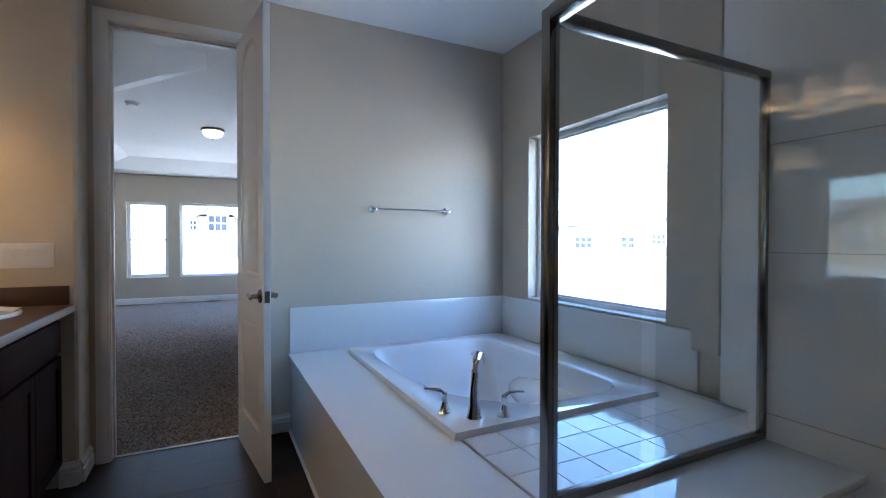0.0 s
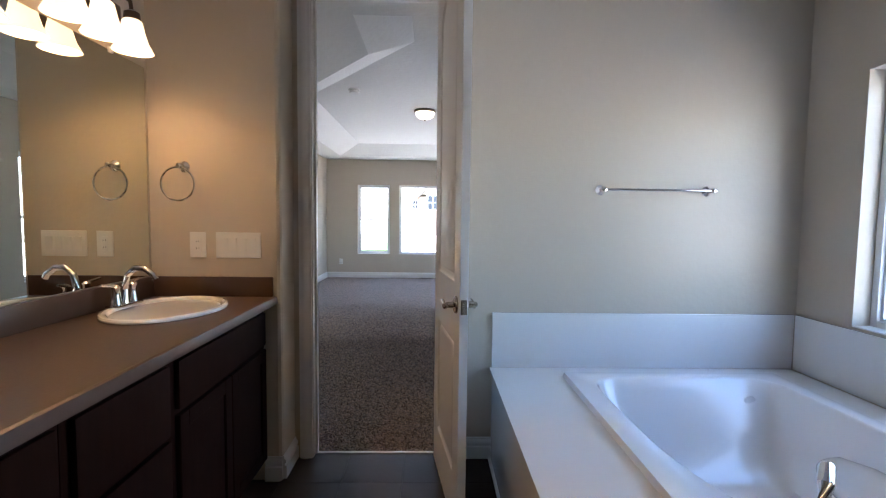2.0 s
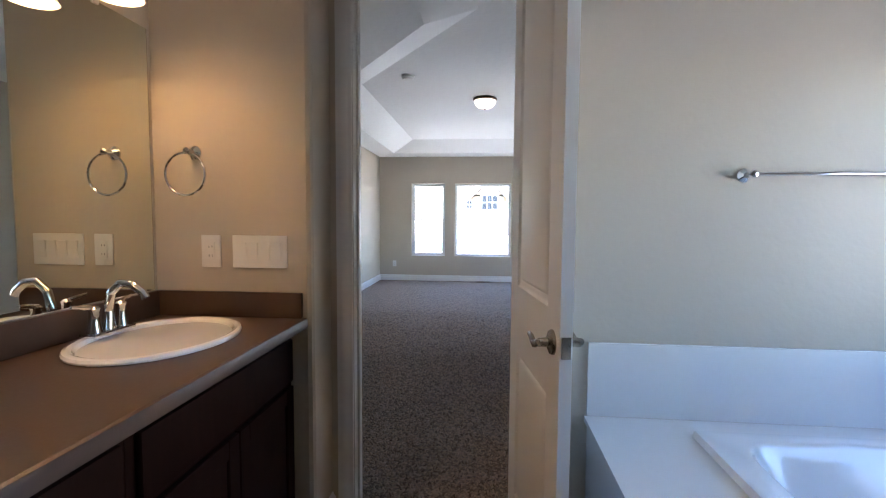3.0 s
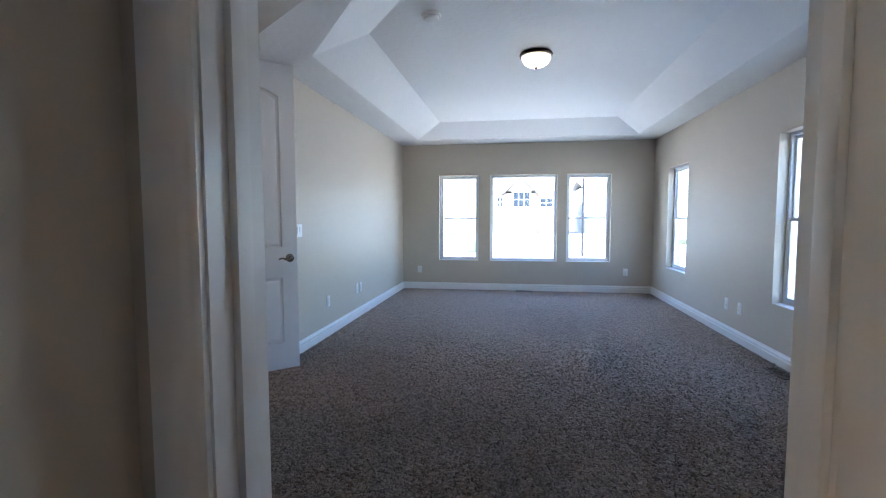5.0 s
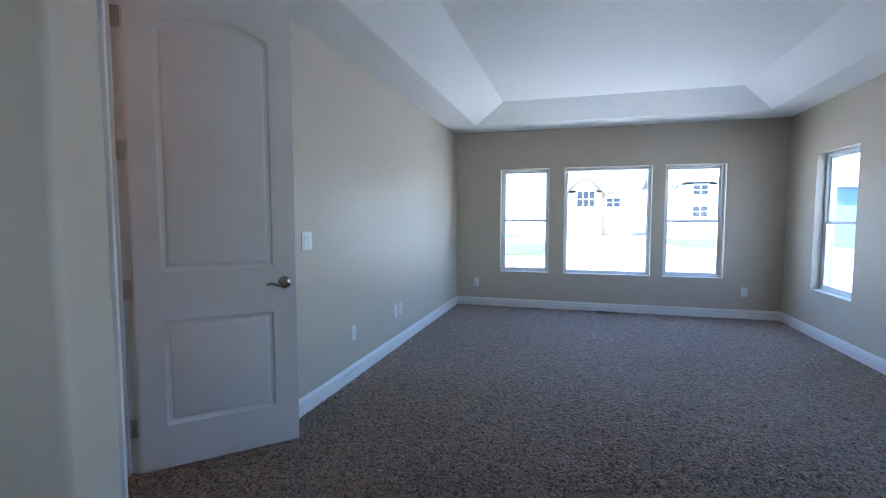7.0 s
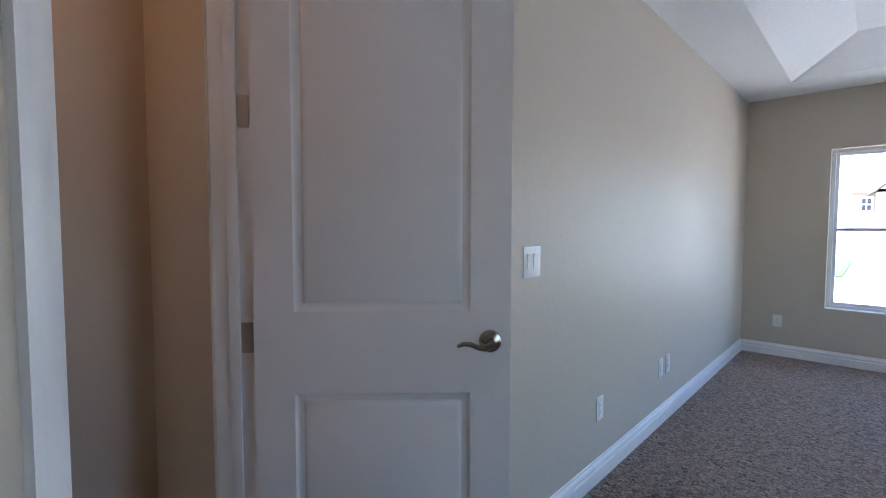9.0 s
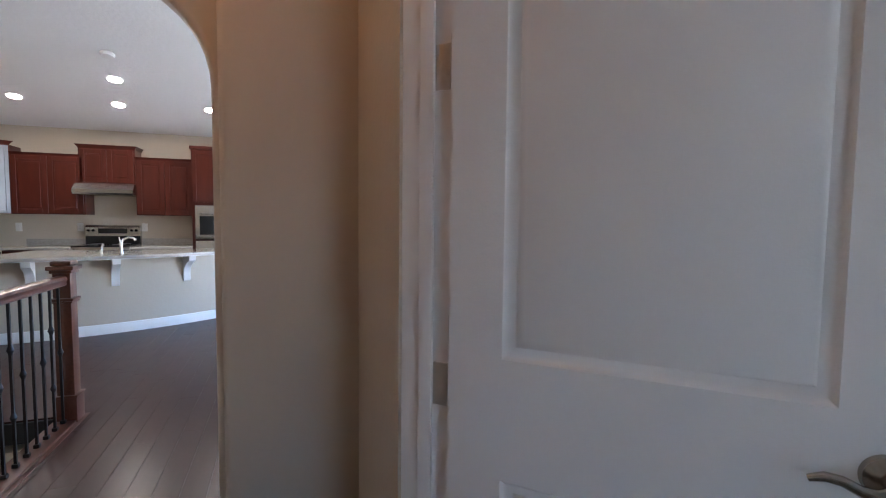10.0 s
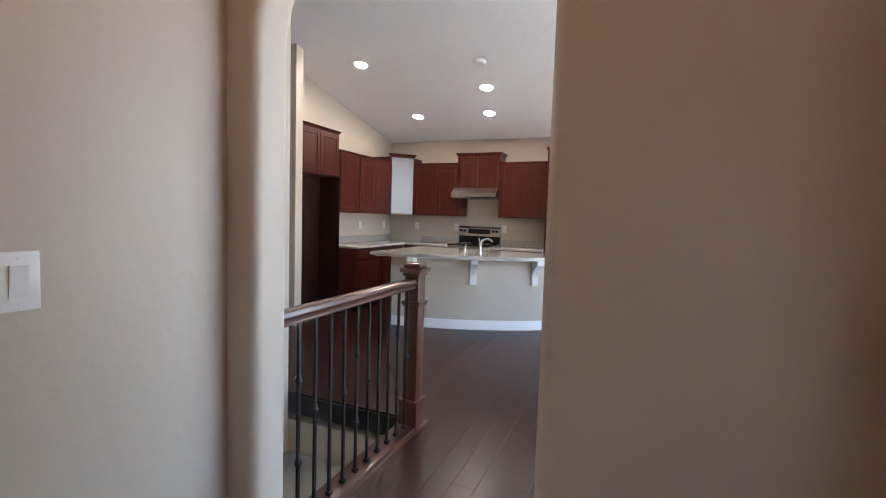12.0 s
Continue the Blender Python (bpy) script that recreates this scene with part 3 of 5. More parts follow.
hole = [(TX0 + 0.03, TY0 + 0.03), (TX1 - 0.03, TY0 + 0.03), (TX1 - 0.03, TY1 - 0.03), (TX0 + 0.03, TY1 - 0.03)]
deck = thing("tub_deck", "glossy white cultured marble tub surround with apron", "tub surround")
part("deck_top", holed_slab([(0.505, 1.76), (2.17, 1.76), (2.17, 3.892), (0.505, 3.892)], hole, DECK - 0.02, DECK), MARBLE, deck)
part("apron", box(0.52, 0.54, 1.78, 3.905, 0.0, DECK - 0.02), MARBLE, deck, "glossy panel below the deck's edge")
part("end_panel", box(0.54, 0.90, 1.78, 1.80, 0.0, DECK - 0.02), MARBLE, deck)
part("back_splash", box(0.516, 2.182, 3.892, YD - 0.001, DECK, 0.822, 0.003), MARBLE, deck, "upright white splash panel")
part("side_splash", box(2.182, XE - 0.001, 2.19, YD - 0.02, DECK, 0.822, 0.003), MARBLE, deck, "upright white splash panel")
part("base_trim", box(0.505, 0.52, 1.80, 3.90, 0.0, 0.018, 0.004), TRIM, deck)

tub = thing("bathtub", "white acrylic drop-in soaking tub, empty", "bathtub")
bm = bmesh.new()
plan = rounded([(0.98, 2.72), (1.27, 2.36), (1.62, 2.34), (1.88, 2.36), (1.90, 2.62), (1.90, 3.42), (1.88, 3.67), (1.60, 3.69), (1.22, 3.69), (0.98, 3.67), (0.96, 3.40)])
RIM = DECK + 0.026
outer = [(TX0, TY0), (TX1, TY0), (TX1, TY1), (TX0, TY1)]
es = []
low, top = [], []
for x, y in outer:
    low.append(bm.verts.new((x, y, DECK + 0.001)))
    top.append(bm.verts.new((x + (0.006 if x < 1.4 else -0.006), y + (0.006 if y < 3 else -0.006), RIM)))
for i in range(4):
    bm.faces.new((low[i], low[(i + 1) % 4], top[(i + 1) % 4], top[i]))
    es.append(bm.edges.get((top[i], top[(i + 1) % 4])))
cx, cy = 1.46, 3.05
last = None
for k, (s, z) in enumerate([(1.0, 0.0), (0.99, -0.003), (0.98, -0.012), (0.965, -0.06), (0.94, -0.16), (0.90, -0.28), (0.85, -0.36), (0.78, -0.405), (0.66, -0.42), (0.3, -0.425)]):
    loop = [bm.verts.new((cx + s * (x - cx), cy + s * (y - cy) * (1 if y < cy else 1 - 0.25 * min(1, -z / 0.42)), RIM + z)) for x, y in plan]
    if last is None:
        es += [bm.edges.new((loop[i], loop[(i + 1) % len(loop)])) for i in range(len(loop))]
        bmesh.ops.triangle_fill(bm, edges=es, use_beauty=True, normal=(0, 0, 1))
    else:
        for i in range(len(loop)):
            bm.faces.new((last[i], last[(i + 1) % len(loop)], loop[(i + 1) % len(loop)], loop[i]))
    last = loop
bm.faces.new(last)
part("shell", bm, ACRYLIC, tub)
bm = bmesh.new()
tube(bm, [(1.92, 3.34, 0.26), (1.885, 3.22, 0.285), (1.868, 3.08, 0.295), (1.872, 2.94, 0.298), (1.875, 2.80, 0.296), (1.865, 2.66, 0.29), (1.82, 2.50, 0.28), (1.70, 2.40, 0.25)], [0.05, 0.085, 0.105, 0.11, 0.112, 0.11, 0.10, 0.06], 24)
part("armrest", bm, ACRYLIC, tub, "moulded white armrest ridge along the side")
bm = bmesh.new()
lathe(bm, [(0.032, 0.0), (0.032, 0.006), (0.025, 0.010), (0.008, 0.012)], seg=20)
bmesh.ops.transform(bm, matrix=Matrix.Translation((1.76, 3.622, 0.44)) @ Matrix.Rotation(radians(100), 4, "X"), verts=bm.verts[:])
part("overflow_plate", bm, ACRYLIC, tub, "small round white overflow plate")


def tub_handle(parent, x, y, ang):
    bm = bmesh.new()
    lathe(bm, [(0.028, 0.0), (0.028, 0.004), (0.022, 0.012), (0.014, 0.04), (0.011, 0.065), (0.014, 0.08), (0.012, 0.088)], (x, y), 18)
    for v in bm.verts:
        v.co.z += RIM
    h = part("handle_base", bm, CHROME, parent)
    bm = bmesh.new()
    c, s = math.cos(radians(ang)), math.sin(radians(ang))
    tube(bm, [(x, y, RIM + 0.082), (x + 0.02 * c, y + 0.02 * s, RIM + 0.094), (x + 0.05 * c, y + 0.05 * s, RIM + 0.1), (x + 0.085 * c, y + 0.085 * s, RIM + 0.098)], [0.010, 0.009, 0.006, 0.0045], 10)
    part("handle_lever", bm, CHROME, h)


fa = thing("tub_faucet", "polished chrome roman tub faucet with two levers", "faucet")
bm = bmesh.new()
sx, sy = 1.012, 2.345
pts = [(sx, sy, RIM), (sx, sy, RIM + 0.012), (sx, sy, RIM + 0.05), (sx, sy, RIM + 0.12), (sx + 0.004, sy + 0.005, RIM + 0.18), (sx + 0.02, sy + 0.022, RIM + 0.222), (sx + 0.05, sy + 0.054, RIM + 0.236), (sx + 0.08, sy + 0.085, RIM + 0.222), (sx + 0.09, sy + 0.096, RIM + 0.195)]
tube(bm, pts, [0.033, 0.03, 0.023, 0.0165, 0.0155, 0.0165, 0.018, 0.018, 0.015], 16)
part("spout", bm, CHROME, fa)
tub_handle(fa, 0.925, 2.44, 150)
tub_handle(fa, 1.125, 2.30, -20)

# shower
SHX, SHY, SHW = 0.898, 1.745, 1.92
wall("wall_shower_side", "x", SHW, XE, -0.10, 1.80, 0.0, BATHC, (), PANEL, "glossy white shower wall panel")
wall("wall_shower_back", "y", -0.20, -0.10, SHX, XE, 0.0, BATHC, (), PANEL, "glossy white shower wall panel")
structure("wall_strip", box(2.135, XE, 2.055, 2.19, 0.735, BATHC, 0.004), PAINT, "narrow taupe painted wall strip")
structure("wall_panel", box(2.15, XE, 1.80, 2.055, DECK, BATHC), MARBLE, "glossy white wall panel beside the shower")
bm = bmesh.new()
for z in (0.62, 1.22, 1.62, 2.22):
    bx(bm, SHW - 0.0025, SHW, -0.10, 1.73, z - 0.0015, z + 0.0015)
for y, z0, z1 in ((1.02, 0.62, 1.22), (0.72, 1.22, 1.62), (1.30, 1.62, 2.22)):
    bx(bm, SHW - 0.0025, SHW, y - 0.0015, y + 0.0015, z0, z1)
structure("trim_joints", bm, GROUT, "thin grey joints of the shower wall")
seat = thing("shower_bench", "glossy white cultured marble shower bench", "bench")
part("seat_top", box(0.915, SHW - 0.002, 1.43, 1.76, DECK - 0.03, DECK + 0.002, 0.008), MARBLE, seat)
part("seat_front", box(0.92, SHW - 0.002, 1.46, 1.758, 0.0, DECK - 0.03), MARBLE, seat)
pan = thing("shower_pan", "white acrylic shower pan with raised curb", "shower pan")
bm = bmesh.new()
bx(bm, SHX - 0.05, SHX + 0.05, -0.10, 1.43, 0.0, 0.11, 0.012)
bx(bm, SHX + 0.05, SHW, -0.10, 1.46, 0.0, 0.03)
part("pan", bm, ACRYLIC, pan)
enc = thing("shower_enclosure", "framed clear glass shower enclosure in polished chrome", "shower enclosure")
part("corner_post", box(SHX - 0.018, SHX + 0.018, SHY - 0.018, SHY + 0.018, DECK + 0.002, 1.895, 0.003), FRAMEM, enc)
part("top_rail", box(SHX + 0.018, SHW, SHY - 0.016, SHY + 0.016, 1.862, 1.893, 0.003), FRAMEM, enc)
part("bottom_rail", box(SHX + 0.018, SHW, SHY - 0.014, SHY + 0.014, DECK + 0.002, DECK + 0.03, 0.003), FRAMEM, enc)
part("wall_channel", box(SHW - 0.022, SHW - 0.001, SHY - 0.014, SHY + 0.014, DECK + 0.03, 1.862, 0.003), FRAMEM, enc)
part("glass_panel", box(SHX + 0.018, SHW - 0.022, SHY - 0.003, SHY + 0.003, DECK + 0.03, 1.862), SHOWER, enc, "clear fixed glass panel").visible_shadow = False
part("header", box(SHX - 0.02, SHX + 0.02, -0.10, SHY - 0.018, 1.855, 1.897, 0.003), FRAMEM, enc)
part("door_glass", box(SHX - 0.003, SHX + 0.003, 0.98, 1.40, 0.13, 1.855), SHOWER, enc, "clear glass shower door").visible_shadow = False
part("side_glass", box(SHX - 0.003, SHX + 0.003, 1.44, SHY - 0.018, DECK + 0.004, 1.855), SHOWER, enc, "clear narrow glass panel").visible_shadow = False

# ---- bathroom: vanity ----
CT, CF, CB = 0.935, -0.598, -1.18
van_top = thing("worktop", "brown speckled laminate vanity worktop with splash", "worktop")
oval = [(-0.903 + 0.185 * math.cos(2 * math.pi * k / 40), 3.345 + 0.235 * math.sin(2 * math.pi * k / 40)) for k in range(40)]
bm = holed_slab([(CB + 0.002, 1.40), (CF + 0.012, 1.40), (CF + 0.012, YV - 0.001), (CB + 0.002, YV - 0.001)], oval, CT - 0.036, CT)
part("slab", bm, LAMINATE, van_top)
bm = bmesh.new()
prism(bm, [(CF + 0.0125, CT), (CF + 0.004, CT - 0.002), (CF - 0.0, CT - 0.010), (CF, CT - 0.036), (CF + 0.0125, CT - 0.036)][::-1], "y", 1.40, YV - 0.001)
for v in bm.verts:
    v.co.x = 2 * (CF + 0.0125) - v.co.x
part("front_edge", bm, LAMINATE, van_top)
part("back_splash", box(CB + 0.001, CB + 0.021, 1.40, YV - 0.001, CT + 0.0005, 1.032, 0.003), LAMINATE, van_top)
part("side_splash", box(CB + 0.021, CF + 0.006, YV - 0.021, YV - 0.0015, CT + 0.0005, 1.032, 0.003), LAMINATE, van_top)


def shaker(bm, face, y0, y1, z0, z1, rail=0.055, sign=1):
    """A framed front with a recessed panel, on a plane x = face, facing +x."""
    bx(bm, face, face + 0.019, y0, y0 + rail, z0, z1, 0.002, 1)
    bx(bm, face, face + 0.019, y1 - rail, y1, z0, z1, 0.002, 1)
    bx(bm, face, face + 0.019, y0 + rail, y1 - rail, z0, z0 + rail, 0.002, 1)
    bx(bm, face, face + 0.019, y0 + rail, y1 - rail, z1 - rail, z1, 0.002, 1)
    bx(bm, face, face + 0.010, y0 + rail, y1 - rail, z0 + rail, z1 - rail)
    return bm


def vanity_unit(y0, y1, drawers, label):
    u = thing("vanity_cabinet", label, "cabinet", "vanity cabinets")
    b = bmesh.new()
    bx(b, CB + 0.002, CF - 0.045, y0 + 0.001, y1 - 0.001, 0.10, CT - 0.038)
    bx(b, CB + 0.002, CF - 0.12, y0 + 0.001, y1 - 0.001, 0.0, 0.10)
    part("body", b, ESPRESSO, u)
    f = CF - 0.044
    if drawers:
        for z0, z1 in ((0.125, 0.38), (0.395, 0.62), (0.635, 0.86)):
            part("drawer_front", bx(bmesh.new(), f, f + 0.019, y0 + 0.025, y1 - 0.025, z0, z1, 0.006), ESPRESSO, u)
    else:
        m = (y0 + y1) / 2
        part("false_drawer_front", bx(bmesh.new(), f, f + 0.019, y0 + 0.025, y1 - 0.025, 0.70, 0.86, 0.006), ESPRESSO, u)
        for a, b2 in ((y0 + 0.025, m - 0.003), (m + 0.003, y1 - 0.025)):
            part("door", shaker(bmesh.new(), f, a, b2, 0.125, 0.68), ESPRESSO, u)
    return u


vanity_unit(2.88, YV, False, "dark espresso wooden sink cabinet with two doors")
vanity_unit(2.45, 2.88, True, "dark espresso wooden cabinet with three drawers")
vanity_unit(1.40, 2.45, False, "dark espresso wooden vanity cabinet with doors")

sink = thing("washbasin", "white oval porcelain drop-in washbasin", "sink")
bm = lathe(bmesh.new(), [(1.0, 0.002), (1.005, 0.008), (0.99, 0.015), (0.95, 0.018), (0.90, 0.014), (0.87, 0.004), (0.84, -0.02), (0.78, -0.07), (0.62, -0.125), (0.35, -0.15), (0.09, -0.155)], seg=48, sx=0.215, sy=0.27)
bmesh.ops.transform(bm, matrix=Matrix.Translation((-0.903, 3.345, CT)), verts=bm.verts[:])
part("bowl", bm, PORCELAIN, sink)
bm = lathe(bmesh.new(), [(0.022, 0.0), (0.022, 0.004), (0.012, 0.006)], (-0.903, 3.345), 20)
for v in bm.verts:
    v.co.z += CT - 0.153
part("drain", bm, CHROME, sink, "chrome drain")
fx, fy, fz = -1.078, 3.345, CT + 0.017
fau = thing("basin_faucet", "polished chrome two-lever washbasin faucet", "faucet")
part("base_plate", bx(bmesh.new(), fx - 0.027, fx + 0.027, fy - 0.082, fy + 0.082, fz, fz + 0.014, 0.006), CHROME, fau)
bm = tube(bmesh.new(), [(fx, fy, fz + 0.012), (fx, fy, fz + 0.07), (fx + 0.012, fy, fz + 0.125), (fx + 0.045, fy, fz + 0.158), (fx + 0.085, fy, fz + 0.155), (fx + 0.118, fy, fz + 0.13), (fx + 0.128, fy, fz + 0.112)], [0.02, 0.014, 0.013, 0.013, 0.0135, 0.013, 0.012], 14)
part("spout", bm, CHROME, fau)
for s in (-1, 1):
    bm = lathe(bmesh.new(), [(0.022, 0.012), (0.02, 0.02), (0.015, 0.05), (0.0135, 0.075), (0.017, 0.085), (0.008, 0.093)], (fx, fy + s * 0.052), 16)
    for v in bm.verts:
        v.co.z += fz
    h = part("handle_base", bm, CHROME, fau)
    part("handle_lever", tube(bmesh.new(), [(fx, fy + s * 0.052, fz + 0.086), (fx - 0.01, fy + s * 0.08, fz + 0.094), (fx - 0.014, fy + s * 0.115, fz + 0.1)], [0.009, 0.0075, 0.005], 10), CHROME, h)

mir = thing("wall_mirror_glass", "large frameless wall mirror above the vanity", "mirror")
part("mirror_glass", box(-1.1785, -1.174, 1.45, 3.676, 1.036, 2.015), MIRROR, mir)
part("edge", box(-1.1798, -1.1755, 3.676, 3.6795, 1.036, 2.015), BRONZE, mir, "dark mirror edge")
for y in (2.0, 2.8, 3.45):
    part("clip", box(-1.1795, -1.168, y - 0.012, y + 0.012, 2.004, 2.028, 0.003), PLASTIC, mir, "clear plastic mirror clip")

SHADE = glowing("frosted_shade_glass", (1.0, 0.64, 0.33), 0.16)
for ys in ((3.37, 3.205, 3.035), (2.18, 2.01, 1.84)):
    vl = thing("vanity_light", "bronze vanity light with bell-shaped frosted glass shades, lit", "wall lamp", "vanity lights")
    part("back_plate", box(-1.179, -1.155, ys[2] - 0.13, ys[0] + 0.13, 2.135, 2.215, 0.01), BRONZE, vl)
    for y in ys:
        arm = part("arm", tube(bmesh.new(), [(-1.157, y, 2.17), (-1.12, y, 2.20), (-1.07, y, 2.205), (-1.035, y, 2.18), (-1.03, y, 2.135)], 0.008, 10), BRONZE, vl)
        part("socket_cup", lathe(bmesh.new(), [(0.012, 2.145), (0.028, 2.135), (0.032, 2.10), (0.026, 2.095)], (-1.03, y), 20), BRONZE, arm)
        bm = lathe(bmesh.new(), [(0.026, 2.112), (0.036, 2.10), (0.044, 2.06), (0.055, 2.02), (0.072, 1.988), (0.074, 1.984), (0.070, 1.984), (0.05, 2.022), (0.040, 2.06), (0.03, 2.098)], (-1.03, y), 28)
        part("shade", bm, SHADE, vl, "bell-shaped frosted glass shade, glowing warm")
        lamp = new("bulb_light", bpy.data.lights.new("bulb_light", "POINT"))
        lamp.data.energy, lamp.data.color, lamp.data.shadow_soft_size = 0.125, (1.0, 0.57, 0.24), 0.008
        lamp.location = (-1.03, y, 2.025)

ring = thing("towel_ring", "polished chrome towel ring on the wall", "towel ring")
bm = lathe(bmesh.new(), [(0.027, 0.0), (0.027, 0.006), (0.018, 0.014), (0.010, 0.02), (0.010, 0.05), (0.013, 0.056), (0.006, 0.062)], seg=20)
bmesh.ops.transform(bm, matrix=Matrix.Translation((-1.01, YV, 1.56)) @ Matrix.Rotation(radians(90), 4, "X"), verts=bm.verts[:])
part("mount", bm, CHROME, ring)
bm = bmesh.new()
tube(bm, arc((-1.018, YV - 0.05, 1.475), 0.078, 90, 90 + 358, 40, "xz"), 0.0048, 10)
part("ring", bm, CHROME, ring)

bar = thing("towel_bar", "polished chrome towel bar on the wall above the tub", "towel bar")
for x in (1.085, 1.665):
    bm = lathe(bmesh.new(), [(0.027, 0.0), (0.027, 0.006), (0.018, 0.014), (0.011, 0.02), (0.011, 0.052), (0.015, 0.06), (0.013, 0.074), (0.004, 0.078)], seg=20)
    bmesh.ops.transform(bm, matrix=Matrix.Translation((x, YD, 1.49)) @ Matrix.Rotation(radians(90), 4, "X"), verts=bm.verts[:])
    part("mount", bm, CHROME, bar)
part("rod", tube(bmesh.new(), [(1.065, YD - 0.064, 1.49), (1.685, YD - 0.064, 1.49)], 0.0075, 12), CHROME, bar)


# ---- switches, outlets, vents, detectors ----
def plate(name, at, gangs, label, kind="switch", small=False):
    """A wall plate; x along the wall, y out of it, z up, from its middle."""
    w = 0.046 * gangs + 0.032
    h = 0.062
    p = thing(name, label, "light switch" if kind == "switch" else "power outlet")
    part("cover_plate", box(-w / 2, w / 2, 0.0, 0.006, -h, h, 0.003), PLASTIC, p)
    for g in range(gangs):
        x = (g - (gangs - 1) / 2) * 0.046
        if kind == "switch":
            bm = bmesh.new()
            prism(bm, [(0.0055, -0.034), (0.007, -0.034), (0.0115, 0.034), (0.0055, 0.034)], "x", x - 0.0165, x + 0.0165)
            part("rocker", bm, PLASTIC, p)
        else:
            part("socket_face", box(x - 0.0165, x + 0.0165, 0.0055, 0.0085, -0.034, 0.034, 0.002), PLASTIC, p)
            for z in (-0.017, 0.017):
                for dx in (-0.006, 0.006):
                    part("slot", box(x + dx - 0.001, x + dx + 0.001, 0.0082, 0.0088, z - 0.004, z + 0.004), DARKHOLE, p)
        for z in (-0.048, 0.048):
            bm = lathe(bmesh.new(), [(0.0028, 0.0), (0.0022, 0.001)], seg=8)
            bmesh.ops.transform(bm, matrix=Matrix.Translation((x, 0.0058, z)) @ Matrix.Rotation(radians(-90), 4, "X"), verts=bm.verts[:])
            part("screw", bm, PLASTIC, p)
    p.matrix_world = at
    return p


plate("light_switch", pose(-0.758, YV, 1.186, 0, 0, 180), 4, "white four-gang rocker switch plate beside the vanity")
plate("power_outlet", pose(-0.952, YV, 1.186, 0, 0, 180), 1, "white outlet plate beside the mirror", "outlet")
plate("light_switch", pose(XL, 7.555, 1.185, 0, 0, -90), 2, "white two-gang switch plate beside the open door")
plate("light_switch", pose(-3.088, 5.0, 1.20, 0, 0, 0), 2, "white two-gang rocker switch plate in the hall")
for y in (8.22, 9.15, 9.29):
    plate("power_outlet", pose(XL, y, 0.385, 0, 0, -90), 1, "white outlet plate low on the bedroom wall", "outlet")
for y in (8.56, 8.86):
    plate("power_outlet", pose(XE, y, 0.36, 0, 0, 90), 1, "white outlet plate low on the window wall", "outlet")
for x in (-1.83, 1.77):
    plate("power_outlet", pose(x, YF, 0.36, 0, 0, 180), 1, "white outlet plate below the window row", "outlet")
plate("power_outlet", pose(-1.40, 4.9, 0.36, 0, 0, -90), 1, "white outlet plate low on the closet wall", "outlet")


def floor_vent(at):
    v = thing("floor_vent", "brown metal floor register set in the carpet", "floor vent")
    bm = bmesh.new()
    bx(bm, -0.15, 0.15, -0.065, -0.048, 0, 0.008, 0.002)
    bx(bm, -0.15, 0.15, 0.048, 0.065, 0, 0.008, 0.002)
    bx(bm, -0.15, -0.133, -0.048, 0.048, 0, 0.008)
    bx(bm, 0.133, 0.15, -0.048, 0.048, 0, 0.008)
    part("frame", bm, BRONZE, v)
    part("backing", box(-0.133, 0.133, -0.048, 0.048, 0, 0.002), DARKHOLE, v)
    for k in range(13):
        x = -0.12 + k * 0.02
        part("slat", box(x - 0.003, x + 0.003, -0.047, 0.047, 0.002, 0.007), BRONZE, v)
    v.matrix_world = at


floor_vent(pose(2.095, 7.58, 0.004, 0, 0, 90))
floor_vent(pose(0.06, 11.585, 0.004))
bm = lathe(bmesh.new(), [(0.004, 0.0), (0.015, 0.0), (0.015, 0.02), (0.01, 0.024)], seg=14)
st = thing("door_stop", "small white rubber door stop on the wall", "door stop")
bmesh.ops.transform(bm, matrix=Matrix.Translation((XL, 7.30, 0.93)) @ Matrix.Rotation(radians(90), 4, "Y"), verts=bm.verts[:])
part("bumper", bm, PLASTIC, st)

DOME = glowing("alabaster_dome_glass", (1.0, 0.86, 0.66), 0.45)
cl = thing("ceiling_lamp", "bronze flush-mount ceiling lamp with a lit glass bowl", "ceiling lamp")
LX, LY = 0.07, 7.806
part("pan", lathe(bmesh.new(), [(0.10, TRAYTOP), (0.142, TRAYTOP - 0.006), (0.15, TRAYTOP - 0.02), (0.144, TRAYTOP - 0.034), (0.13, TRAYTOP - 0.038)], (LX, LY), 36), BRONZE, cl)
part("bowl", lathe(bmesh.new(), [(0.128, TRAYTOP - 0.034), (0.126, TRAYTOP - 0.06), (0.11, TRAYTOP - 0.09), (0.075, TRAYTOP - 0.115), (0.03, TRAYTOP - 0.127), (0.006, TRAYTOP - 0.128)], (LX, LY), 36), DOME, cl, "frosted glass bowl, glowing")
part("finial", lathe(bmesh.new(), [(0.012, TRAYTOP - 0.125), (0.014, TRAYTOP - 0.132), (0.008, TRAYTOP - 0.142), (0.003, TRAYTOP - 0.15)], (LX, LY), 14), BRONZE, cl)
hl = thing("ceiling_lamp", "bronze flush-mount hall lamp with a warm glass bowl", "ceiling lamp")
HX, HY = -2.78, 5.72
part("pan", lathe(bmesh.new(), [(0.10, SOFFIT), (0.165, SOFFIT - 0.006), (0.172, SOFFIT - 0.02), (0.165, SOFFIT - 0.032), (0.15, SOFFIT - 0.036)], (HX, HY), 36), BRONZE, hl)
